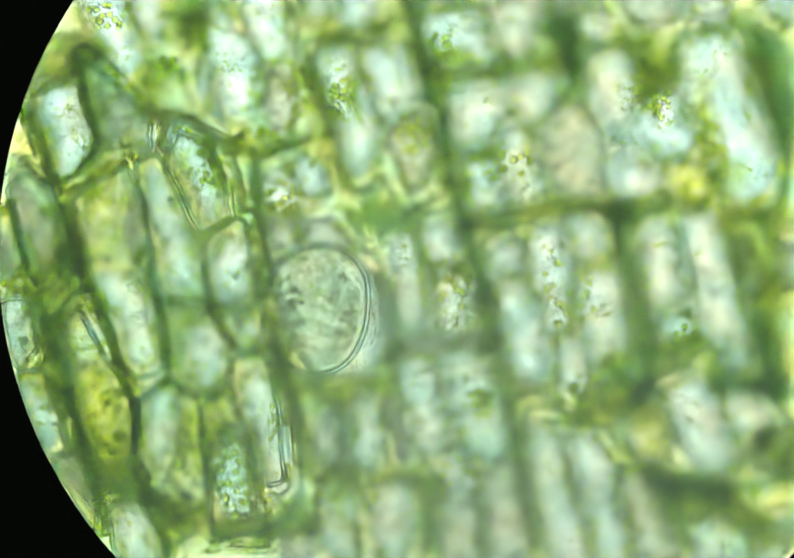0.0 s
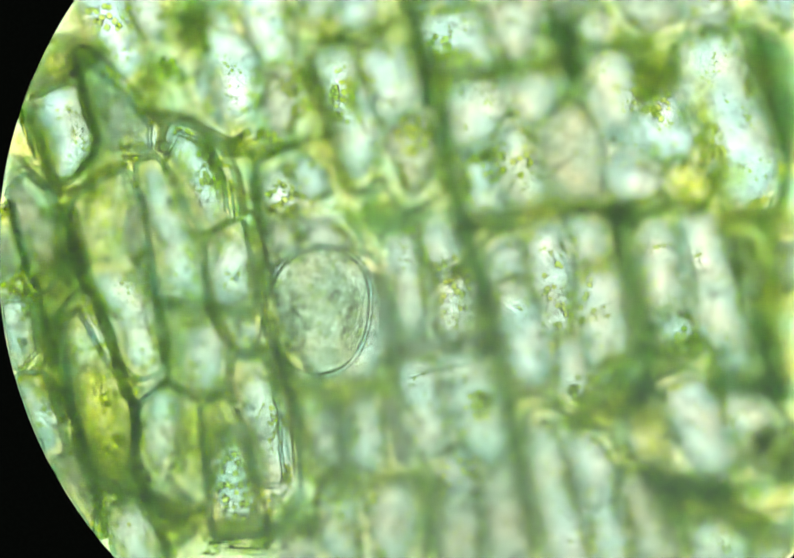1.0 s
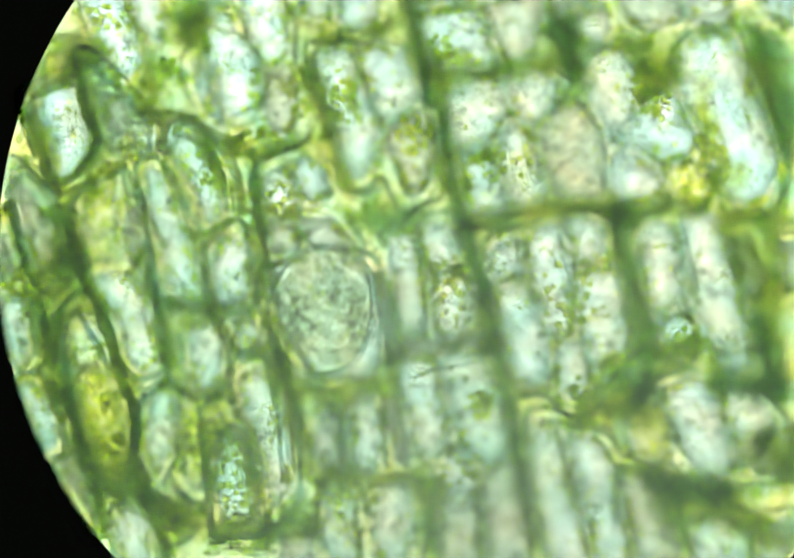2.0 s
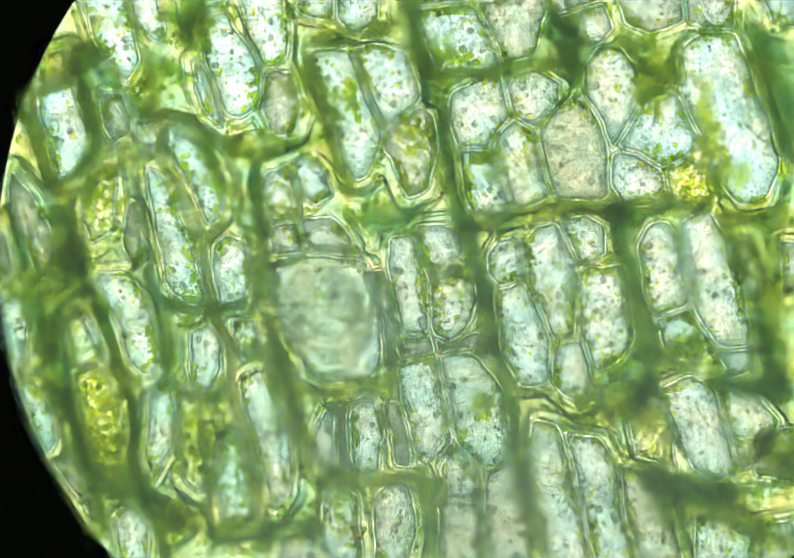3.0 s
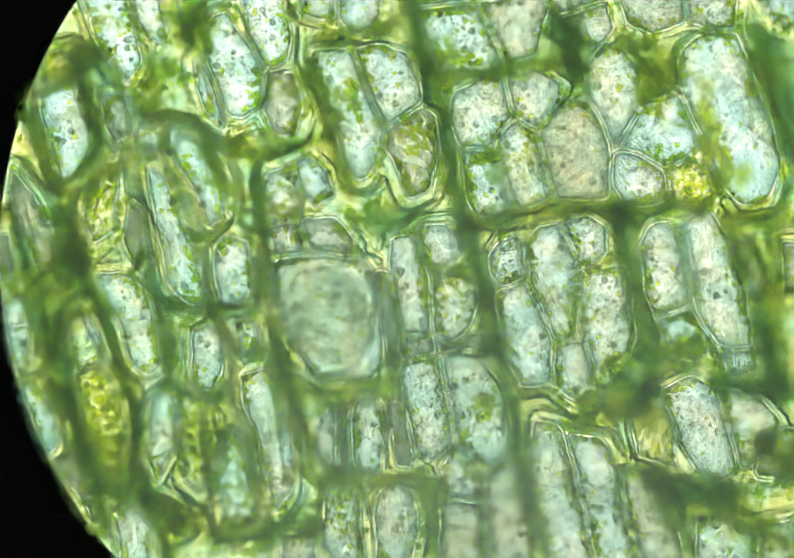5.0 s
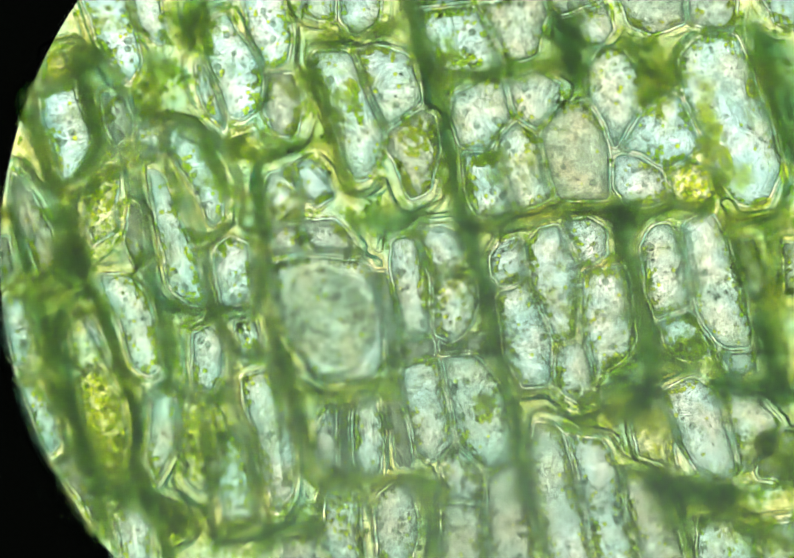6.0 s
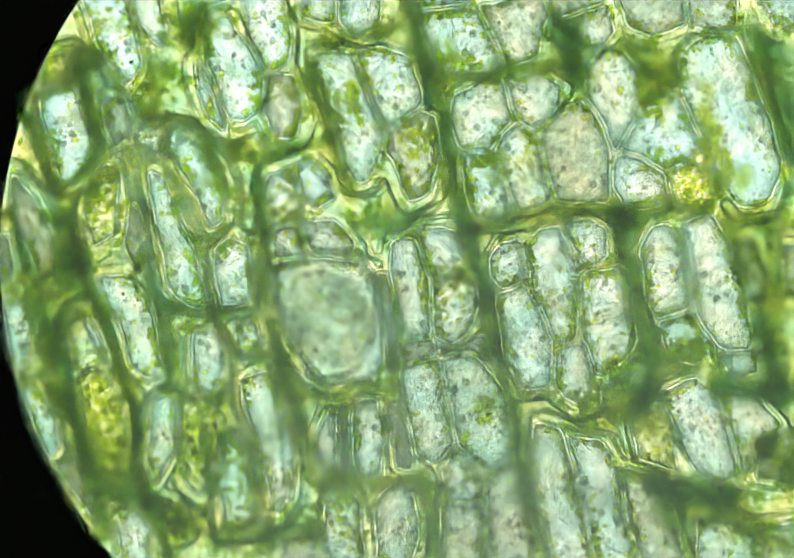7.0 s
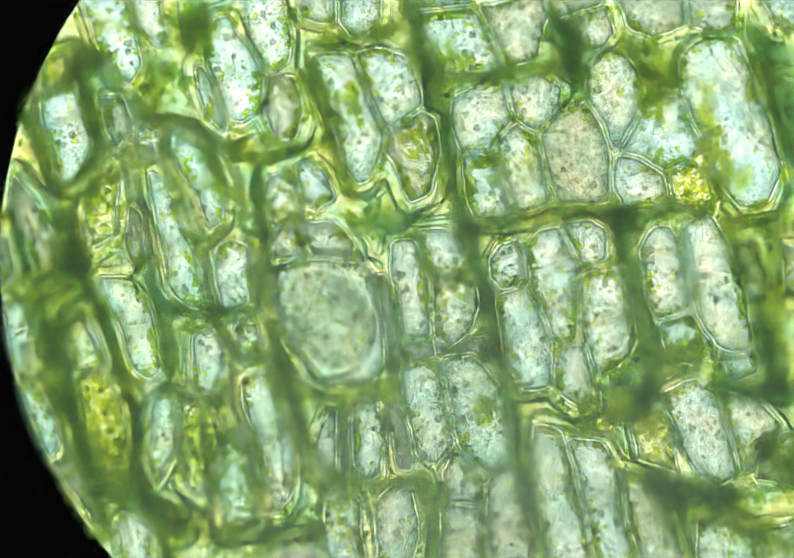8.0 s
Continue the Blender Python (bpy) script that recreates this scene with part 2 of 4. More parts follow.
def scatter(parent, meshes, name, spots, rng, low, high):
    for x, y, z in spots:
        ob = new(name, rng.choice(meshes))
        ob.parent = parent
        ob.location = (x, y, z)
        ob.rotation_euler = (rng.uniform(-0.5, 0.5), rng.uniform(-0.5, 0.5), rng.uniform(0, 6.28))
        k = rng.uniform(low, high)
        ob.scale = (k, k, k)


DEEPS = []
for k in range(3):
    me = blob_mesh("grain", 0.0026, 0.0022, 0.0016, k + 20)
    me.materials.append(DEEP)
    DEEPS.append(me)
FOAMS = []
for k in range(4):
    me = blob_mesh("bubble", 0.0022, 0.0018, 0.0014, k + 30, 0.5)
    me.materials.append(FOAM)
    FOAMS.append(me)
THINS = {"pale": THIN, "clear": THIN, "dim": THIN_DIM, "rich": THIN_RICH}
LOOKS = {
    "pale": (CYTO, "pale granular plant cell with thin clear walls"),
    "clear": (CYTO_CLEAR, "clear bluish-white plant cell with thin bright walls"),
    "dim": (CYTO_DIM, "brownish mottled plant cell with thin clear walls"),
    "rich": (CYTO_RICH, "green plant cell crowded with yellow-green chloroplasts"),
}
SERIAL = [0]
SPREAD = 11.0  # cells nearer than twice this swell until their walls touch
LIFT = 6  # what lies on the middle layer is set a little nearer to the viewer


class Layer:
    """Cells that lie side by side, each with the corners where its walls meet those of its neighbours."""

    def __init__(self, floor, tall, group, foot, greens):
        self.floor, self.tall, self.group, self.foot, self.greens = floor, tall, group, foot, greens
        self.cells = []

    def add(self, tint, greens, drops, *corners):
        c = np.array(corners, float) + ((0, 0) if self.foot else (4, LIFT))
        x, y = c[:, 0], c[:, 1]
        cross = x * np.roll(y, -1) - np.roll(x, -1) * y
        area = cross.sum() / 2
        mid = (((c + np.roll(c, -1, 0)) * cross[:, None]).sum(0)) / (6 * area)
        self.cells.append((c if area > 0 else c[::-1], mid, abs(area), tint, greens, drops))

    def gap(self, pts, but=-1):
        """How far, in divisions, each point lies outside the nearest cell (negative inside), leaving out one of them."""
        x, y = pts[..., 0], pts[..., 1]
        best = np.full(x.shape, 1e9)
        for k, (c, *_) in enumerate(self.cells):
            near = (x > c[:, 0].min() - 60) & (x < c[:, 0].max() + 60) & (y > c[:, 1].min() - 60) & (y < c[:, 1].max() + 60)
            if k == but or not near.any():
                continue
            px, py = x[near], y[near]
            d = np.full(px.shape, 1e9)
            inside = np.zeros(px.shape, bool)
            for (ax, ay), (bx, by) in zip(c, np.roll(c, -1, 0)):
                ex, ey = bx - ax, by - ay
                k = (((px - ax) * ex + (py - ay) * ey) / (ex * ex + ey * ey + 1e-9)).clip(0, 1)
                d = np.minimum(d, np.hypot(px - ax - k * ex, py - ay - k * ey))
                over = (ay > py) != (by > py)
                inside ^= over & (px < ex * (py - ay) / (ey if abs(ey) > 1e-9 else 1e-9) + ax)
            best[near] = np.minimum(best[near], np.where(inside, -d, d))
        return best

    def grown(self, k, n=72):
        """Outline of cell k with rounded corners, in metres round its middle, with outward normals."""
        c, mid, *_ = self.cells[k]
        ring = np.concatenate([c, c[:1]])
        run = np.concatenate([[0], np.cumsum(np.linalg.norm(np.diff(ring, axis=0), axis=1))])
        want = np.linspace(0, run[-1], 160, endpoint=False)
        q = np.stack([np.interp(want, run, ring[:, j]) for j in (0, 1)], 1)
        for _ in range(int(9 * min(1.0, (160 / run[-1]) * 4.2))):
            q = (np.roll(q, 1, 0) + q * 2 + np.roll(q, -1, 0)) / 4
        x, y = q[:, 0], q[:, 1]
        q = q + np.stack([1.5 * np.sin(y / 17 + x / 41 + 1.3) + 0.7 * np.sin(y / 5.7 + x / 23), 1.5 * np.sin(x / 19 + y / 37) + 0.7 * np.sin(x / 5.3 + y / 19)], 1)
        raw = (q - mid)[::-1] * (DIV, -DIV)
        step = np.linalg.norm(np.roll(raw, -1, 0) - raw, axis=1)
        run = np.concatenate([[0], np.cumsum(step)])
        ring = np.concatenate([raw, raw[:1]])
        want = np.linspace(0, run[-1], n, endpoint=False)
        p = np.stack([np.interp(want, run, ring[:, j]) for j in (0, 1)], 1)
        d = np.roll(p, -1, 0) - np.roll(p, 1, 0)
        nrm = np.stack([d[:, 1], -d[:, 0]], 1)
        nrm /= np.linalg.norm(nrm, axis=1)[:, None] + 1e-9
        side = ((p[:, 0] * np.roll(p[:, 1], -1)) - (np.roll(p[:, 0], -1) * p[:, 1])).sum()
        p, nrm = (p, nrm) if side > 0 else (p[::-1], -nrm[::-1])
        there = np.stack([p[:, 0] / DIV + mid[0], mid[1] - p[:, 1] / DIV], 1)
        free = self.gap(there, k)
        room = np.where(free < 2 * SPREAD, (free / 2 - 0.6).clip(-2, None), 3.0)
        for _ in range(3):
            room = (np.roll(room, 1) + room * 2 + np.roll(room, -1)) / 4
        p = p + nrm * room[:, None] * DIV
        out = np.stack([p[:, 0] / DIV + mid[0] - 898, mid[1] - p[:, 1] / DIV - 506], 1)
        far = np.hypot(out[:, 0], out[:, 1])
        pull = np.minimum(1.0, 901 / far)[:, None] - 1
        return p + out * pull * (DIV, -DIV), nrm

    def build(self):
        for k in range(len(self.cells)):
            plant_cell(self, k)


def specks(name, spots, rng, low, high):
    """Many tiny granules in one mesh."""
    verts, faces = [], []
    for x, y, z in spots:
        r = rng.uniform(low, high)
        b = len(verts)
        verts += [(x + r, y, z), (x, y + r, z), (x - r, y, z), (x, y - r, z), (x, y, z + r), (x, y, z - r)]
        for i in range(4):
            j = (i + 1) % 4
            faces += [(b + i, b + j, b + 4), (b + j, b + i, b + 5)]
    return mesh_of(name, verts, faces)


BEAD = bmesh.new()
bmesh.ops.create_icosphere(BEAD, subdivisions=1, radius=1)
BEAD_VERTS = [tuple(v.co) for v in BEAD.verts]
BEAD_FACES = [tuple(v.index for v in f.verts) for f in BEAD.faces]
BEAD.free()


def beads(name, spots, rng, low, high):
    """Many small round bodies in one mesh."""
    verts, faces = [], []
    for x, y, z in spots:
        r = rng.uniform(low, high)
        b = len(verts)
        verts += [(x + r * p, y + r * q, z + 0.8 * r * w) for p, q, w in BEAD_VERTS]
        faces += [tuple(b + i for i in f) for f in BEAD_FACES]
    return mesh_of(name, verts, faces)


def plant_cell(lay, k):
    SERIAL[0] += 1
    seed = SERIAL[0] * 17
    rng = random.Random(seed)
    _, (u, v), area, tint, greens, drops = lay.cells[k]
    mat, label = LOOKS[tint]
    tall = lay.tall
    if not lay.foot:
        mat = THINS[tint]
    p, nrm = lay.grown(k)
    wall = WALL if lay.foot else WALL_THIN
    ob = thing("plant_cell", at(u, v, lay.floor), label, "plant cell", lay.group)
    i = -0.0012
    # the upper edge of the wall rises and dips along its run
    base, amp = at(u, v), 0.0030 if lay.foot else 0.0016
    size = 1.5 if lay.foot else 1.65
    heave = [amp * min(0.25, noise.noise(Vector(((base.x + q[0]) * 22, (base.y + q[1]) * 22, 4.0)))) for q in p]
    # where no other cell adjoins it the wall ends lower
    bare = ((lay.gap(np.stack([p[:, 0] / DIV + u, v - p[:, 1] / DIV], 1), k) - 4) / 10).clip(0, 1)
    for _ in range(6):
        bare = (np.roll(bare, 1) + bare * 2 + np.roll(bare, -1)) / 4
    heave = [h - 0.0020 * b for h, b in zip(heave, bare)] if lay.foot else heave
    part("cell_wall", loft("cell_wall", p, nrm, [(i - 0.0004, 0), (i + 0.0004, 0), (i + 0.0004, tall - 0.004), (i - 0.0004, tall - 0.004)], True), wall, ob)
    turn = [q * math.pi / 4 for q in range(8)]
    rim = [(i + 0.0008 * size * math.cos(a), tall - 0.0008 + 0.0008 * size * math.sin(a)) for a in turn]
    for off in (i - 0.0012 * size, i + 0.0011 * size):
        edge = [(off + 0.00038 * size * math.cos(a), tall - 0.0018 + 0.0018 * math.sin(a)) for a in turn]
        part("wall_contour", loft("wall_contour", p, nrm, edge, True, heave), LINE_THIN if not lay.foot else LINE if off < i else FRINGE_WARM, ob, "thin dark contour of the cell wall")
    part("wall_rim", loft("wall_rim", p, nrm, rim, True, heave), RIM, ob, "clear bright rim of the cell wall")
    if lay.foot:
        # added dark ring: paints the optical darkening beside the wall, no real thickening
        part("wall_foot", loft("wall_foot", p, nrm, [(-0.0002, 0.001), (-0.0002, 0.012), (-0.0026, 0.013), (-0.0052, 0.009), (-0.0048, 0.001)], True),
             WALL_SHADE, ob, "dark ring painted for the shade along the cell wall")
        # clear ring added to imitate the bright light fringe inside the wall
        ring = [(-0.0064 + 0.0013 * math.cos(a), 0.010 + 0.0014 * math.sin(a)) for a in turn]
        part("inner_rim", loft("inner_rim", p, nrm, ring, True, [q * 0.5 for q in heave]), FRINGE_DEEP, ob, "added clear ring imitating the bright fringe inside the wall")
    top = tall - 0.002
    part("cytoplasm", loft("cytoplasm", p, nrm, [(i - 0.0020, top - 0.006), (i - 0.0011, top - 0.003), (i - 0.0016, top)], False, None, False), mat, ob,
         "granular translucent cytoplasm")
    greens = int(greens * lay.greens)
    spots = []
    ids = [rng.randrange(len(p)) for _ in range(max(1, greens // 16))]
    for _ in range(greens):
        if tint == "rich" or rng.random() < 0.10:
            q = p[rng.randrange(len(p))] * math.sqrt(rng.random()) * 0.84
        else:
            j = int(rng.gauss(rng.choice(ids), 3.4)) % len(p)
            q = p[j] + nrm[j] * (i - 0.0016 - abs(rng.gauss(0, 0.0034)))
        spots.append((q[0], q[1], top + rng.uniform(0.0, 0.0035)))
    scatter(ob, GRAINS if lay.foot else PALES, "chloroplast", spots, rng, 0.6, 1.1)
    spots = []
    for _ in range(int(drops * 1.3)):
        q = p[rng.randrange(len(p))] * math.sqrt(rng.random()) * 0.75
        spots.append((q[0], q[1], top + rng.uniform(-0.002, 0.003)))
    scatter(ob, DROPS, "droplet", spots, rng, 0.5, 1.6)
    if lay.foot:
        spots = []
        for _ in range(1 + int(area / 9000)):
            q = p[rng.randrange(len(p))] * math.sqrt(rng.random()) * 0.62
            spots.append((q[0], q[1], rng.uniform(0.006, 0.013)))
        scatter(ob, DROPS, "droplet", spots, rng, 0.6, 1.4)
        spots = []
        for _ in range(int(area / 420)):
            q = p[rng.randrange(len(p))] * math.sqrt(rng.random()) * 0.75
            spots.append((q[0], q[1], rng.uniform(0.004, 0.016)))
        tagged(part("deep_dust", beads("deep_dust", spots, rng, 0.0014, 0.0040), LUMP, ob, "clear round granules"), kind="stuff")
        spots = []
        for _ in range(int(area / 1100)):
            j = rng.randrange(len(p))
            q = p[j] + nrm[j] * (-0.0065 - abs(rng.gauss(0, 0.003)))
            spots.append((q[0], q[1], rng.uniform(0.004, 0.016)))
        tagged(part("deep_grains", specks("deep_grains", spots, rng, 0.0012, 0.0024), DEEP, ob, "deep green grains"), kind="stuff")
    if lay.foot:
        spots = []
        starts = [rng.randrange(len(p)) for _ in range(3)]
        for _ in range(int(area / 330 * rng.uniform(0.25, 1.5))):
            if rng.random() < 0.16:
                q = p[rng.randrange(len(p))] * math.sqrt(rng.random()) * 0.9
            else:
                j = int(rng.gauss(rng.choice(starts), 3.6)) % len(p)
                q = p[j] + nrm[j] * (i - 0.0014 - abs(rng.gauss(0, 0.0028)))
            spots.append((q[0], q[1], top + rng.uniform(0.0, 0.003)))
        tagged(part("bead_dust", beads("bead_dust", spots, rng, 0.0014, 0.0025), GREEN, ob, "small round yellow-green beads"), kind="stuff")
        spots = []
        for _ in range(int(area / 420)):
            q = p[rng.randrange(len(p))] * math.sqrt(rng.random()) * 0.9
            spots.append((q[0], q[1], top + rng.uniform(-0.004, 0.004)))
        tagged(part("clear_dust", beads("clear_dust", spots, rng, 0.0008, 0.0021), SPECK, ob, "clear round granules"), kind="stuff")
    spots = []
    for _ in range(int(area / 170)):
        q = p[rng.randrange(len(p))] * math.sqrt(rng.random()) * 0.9
        spots.append((q[0], q[1], top + rng.uniform(-0.006, 0.004)))
    tagged(part("granules", specks("granules", spots, rng, 0.0004, 0.0010), SPECK, ob, "fine scattered granules"), kind="stuff")
    return ob


def matrix_mesh(name, lay, edge, low, high, centre, radius, grid=5.0):
    """The matter that fills the space between the cells, as a sheet with a hole round each cell."""
    us = np.arange(-30, 1600, grid)
    vs = np.arange(-30, 1135, grid)
    pts = np.stack(np.meshgrid(us, vs), -1)
    f = lay.gap(pts) - edge
    f = np.minimum(f, radius - np.hypot(pts[..., 0] - centre[0], pts[..., 1] - centre[1]))
    verts, faces, index = [], [], {}

    def corner(a, b=None):
        key = (a, b) if b is None or a < b else (b, a)
        if key not in index:
            if b is None:
                q = pts[a]
            else:
                k = f[a] / (f[a] - f[b])
                q = pts[a] * (1 - k) + pts[b] * k
            w = at(q[0], q[1])
            index[key] = len(verts)
            bump = 0.003 * noise.noise(Vector((q[0] / 40, q[1] / 40, edge)))
            verts.append((w.x, w.y, high + bump))
            verts.append((w.x, w.y, low))
        return index[key]

    rows, cols = f.shape
    for r in range(rows - 1):
        for c in range(cols - 1):
            quad = ((r, c), (r + 1, c), (r + 1, c + 1), (r, c + 1))
            if max(f[q] for q in quad) <= 0:
                continue
            poly = []
            for q in range(4):
                a, b = quad[q], quad[(q + 1) % 4]
                if f[a] > 0:
                    poly.append((corner(a), False))
                if (f[a] > 0) != (f[b] > 0):
                    poly.append((corner(a, b), True))
            ids = [q[0] for q in poly]
            if len(ids) < 3:
                continue
            faces.append(tuple(ids))
            faces.append(tuple(q + 1 for q in reversed(ids)))
            for q in range(len(poly)):
                (a, ca), (b, cb) = poly[q], poly[(q + 1) % len(poly)]
                if ca and cb:
                    faces.append((a, a + 1, b + 1, b))
    return mesh_of(name, verts, faces, False)


def strand(pts, width, mat=None, low=-0.050, high=-0.017, label="dark green blurred strand between the plant cells"):
    """A long, uneven strand of dense tissue along a line of stage points: a wide outer tube for soft shade round a
    darker core.
    """
    SERIAL[0] += 1
    q = np.array([[*at(a, b + (LIFT if low > 0 else 0))][:2] for a, b in pts])
    seg = np.concatenate([[0], np.cumsum(np.linalg.norm(np.diff(q, axis=0), axis=1))])
    n = max(8, int(seg[-1] / 0.004))
    s = np.linspace(0, seg[-1], n)
    c = np.stack([np.interp(s, seg, q[:, k]) for k in (0, 1)], 1)
    for _ in range(14):
        c[1:-1] = (c[:-2] + c[1:-1] * 2 + c[2:]) / 4
    mid = c.mean(0)
    d = np.gradient(c, axis=0)
    nrm = np.stack([-d[:, 1], d[:, 0]], 1) / (np.linalg.norm(d, axis=1)[:, None] + 1e-9)
    ob = thing("tissue_strand", (mid[0], mid[1], low), label, "tissue strand", "strands between the cells")
    # the outermost tube is widened to paint soft shade on the cells' sides
    for name, wide, z0, z1 in (("sheath", 1.8, low, high - 0.010), ("core", 1.05, low + 0.006, high - 0.004), ("fibre", 0.55, low + 0.012, high)):
        m = 8
        verts, faces = [], []
        for i in range(n):
            end = min(1.0, math.sqrt(max(0.01, min(i, n - 1 - i) * 0.004 / (width * DIV * 1.6))))
            sway = 0.22 * width * DIV * noise.noise(Vector((s[i] * 55, SERIAL[0], wide)))
            for k in range(m):
                a = 2 * math.pi * k / m
                j = 1 + 0.45 * noise.noise(Vector((s[i] * 150, a, SERIAL[0]))) + 0.7 * noise.noise(Vector((s[i] * 46, math.cos(a) * 0.8 + 3 * wide, SERIAL[0] + math.sin(a) * 0.8)))
                o = sway + math.cos(a) * width * DIV / 2 * end * j * wide
                z = (z0 + z1) / 2 + math.sin(a) * (z1 - z0) / 2 * (0.4 + 0.6 * end)
                verts.append((c[i][0] + nrm[i][0] * o - mid[0], c[i][1] + nrm[i][1] * o - mid[1], z - low))
        for i in range(n - 1):
            for k in range(m):
                faces.append((i * m + k, i * m + (k + 1) % m, (i + 1) * m + (k + 1) % m, (i + 1) * m + k))
        faces += [tuple(reversed(range(m))), tuple(range((n - 1) * m, n * m))]
        part(name, mesh_of(name, verts, faces), mat or BAND, ob)
    rng = random.Random(SERIAL[0])
    spots = []
    for _ in range(int(seg[-1] / DIV * (0.8 if mat is BAND_OLIVE else 0.5))):
        i = rng.randrange(n)
        o = rng.gauss(0, 0.55) * width * DIV
        spots.append((c[i][0] + nrm[i][0] * o - mid[0], c[i][1] + nrm[i][1] * o - mid[1], rng.uniform(0.5, 1.05) * (high - low)))
    tagged(part("deep_grains", beads("deep_grains", spots, rng, 0.0012, 0.0026), DEEP, ob, "deep green grains"), kind="stuff")
    if low < 0:
        spots = []
        for _ in range(int(seg[-1] / DIV * 0.6)):
            i = rng.randrange(n)
            if noise.noise(Vector((s[i] * 60, SERIAL[0], 7))) > -0.08:
                o = rng.gauss(0, 0.5) * width * DIV
                spots.append((c[i][0] + nrm[i][0] * o - mid[0], c[i][1] + nrm[i][1] * o - mid[1], rng.uniform(-0.010, 0.003) - low))
        if spots:
            tagged(part("bead_dust", beads("bead_dust", spots, rng, 0.0011, 0.0021), GREEN, ob, "small round yellow-green beads"), kind="stuff")
    return ob


def clump(u, v, ru, rv, count, z=-0.004, lean=10, size=1.0, name="chloroplast_clump"):
    """A heap of chloroplasts."""
    SERIAL[0] += 1
    rng = random.Random(SERIAL[0] * 13)
    ob = thing(name, at(u, v + (LIFT if z > 0.01 else 0), z), "heap of bright yellow-green chloroplasts among the cells", "chloroplast heap", "heaps of chloroplasts")
    a = radians(lean)
    spots = []
    for _ in range(count):
        r, b = math.sqrt(rng.random()), rng.uniform(0, 6.28)
        x, y = ru * r * math.cos(b) * DIV, rv * r * math.sin(b) * DIV
        spots.append((x * math.cos(a) - y * math.sin(a), x * math.sin(a) + y * math.cos(a), rng.uniform(-0.004, 0.004)))
    size *= 1.2 if z > 0.01 else 1.0
    scatter(ob, PALES if z > 0.01 else GRAINS, "chloroplast", spots, rng, 0.65 * size, 1.25 * size)
    return ob


def plastid(u, v, w, h, lean, z):
    """A large oval plastid with a bright, thick rim."""
    SERIAL[0] += 1
    ob = thing("plastid", at(u, v + (LIFT if z > 0.01 else 0), z - 0.004), "large oval yellow plastid with a dark outline", "plastid", "large plastids")
    p, nrm = outline(w, h, lean, 2.1, 0.01, SERIAL[0], 28)
    ring = [(-0.0016 + 0.0018 * math.cos(q * math.pi / 4), 0.004 + 0.0026 * math.sin(q * math.pi / 4)) for q in range(8)]
    part("plastid_rim", loft("plastid_rim", p, nrm, ring, True), GREEN, ob)
    part("plastid_body", loft("plastid_body", p, nrm, [(-0.003, 0.002), (-0.0022, 0.004), (-0.003, 0.006)], False), CYTO_RICH, ob)
    return ob


def disc_mesh(name, inner, outer, low, high, n=160):
    verts, faces = [], []
    prof = [(inner, high), (outer, high), (outer, low), (inner, low)] if inner else [(outer, high), (outer, low)]
    for r, z in prof:
        verts += [(r * math.cos(2 * math.pi * i / n), r * math.sin(2 * math.pi * i / n), z) for i in range(n)]
    m = len(prof)
    for k in range(m if inner else m - 1):
        a, b = k * n, ((k + 1) % m) * n
        faces += [(a + i, b + i, b + (i + 1) % n, a + (i + 1) % n) for i in range(n)]
    if not inner:
        faces += [tuple(range(n)), tuple(reversed(range(n, 2 * n)))]
    return mesh_of(name, verts, faces, False)


# ---- the stage ----
CENTRE = at(898, 506)
lamp = new("condenser_lamp", disc_mesh("condenser_lamp", 0, 5.5, -0.04, 0))
lamp.data.materials.append(LAMP_GLOW)
lamp.location = (CENTRE.x, CENTRE.y, -20.0)
tagged(lamp, "bright cool white lamp disc shining up through the slide", "microscope lamp", kind="structure")

bm = bmesh.new()
bmesh.ops.create_cube(bm, size=1)
for v in bm.verts:
    v.co = Vector((v.co.x * 1.5, v.co.y * 1.1, v.co.z * 0.05))
bmesh.ops.bevel(bm, geom=bm.edges[:], offset=0.004, segments=2, affect="EDGES")
me = bpy.data.meshes.new("slide")
bm.to_mesh(me)
bm.free()
me.materials.append(GLASS)
slide = new("microscope_slide", me)
slide.location = (CENTRE.x, CENTRE.y, -0.085)
tagged(slide, "clear glass slide under the leaf tissue", "microscope slide", kind="structure")

gel = new("ground", disc_mesh("ground", 0, 0.47, -0.010, 0))
gel.data.materials.append(GEL)
gel.location = (CENTRE.x, CENTRE.y, -0.050)
tagged(gel, "watery pale green ground tissue of the leaf", "leaf tissue", kind="structure")

stop = new("field_stop", disc_mesh("field_stop", 898 * DIV, 1.6, -0.0006, 0.0006, 240))
stop.data.materials.append(BLACK)
stop.location = (CENTRE.x, CENTRE.y, 0.033)
tagged(stop, "black round field stop that frames the view", "field stop", kind="structure")

# ---- strands between the blocks of cells ----
strand([(795, -30), (815, 40), (850, 140), (875, 230), (890, 330), (915, 430), (945, 520), (965, 620), (985, 710), (1005, 770)], 30)
strand([(1000, 760), (1022, 830), (1032, 910), (1060, 1030), (1080, 1120)], 28, BAND_THIN)
strand([(1090, 10), (1115, 90), (1142, 175)], 46)
strand([(1215, 390), (1235, 480), (1265, 620), (1285, 740), (1290, 790)], 34)
strand([(870, 158), (960, 146), (1080, 126), (1130, 122)], 26, BAND_OLIVE)
strand([(930, 450), (1010, 435), (1080, 420), (1200, 408)], 26, BAND_OLIVE)
strand([(1190, 420), (1300, 418), (1390, 405)], 28, BAND_OLIVE)
strand([(1490, 40), (1530, 120), (1560, 230), (1575, 330)], 64)
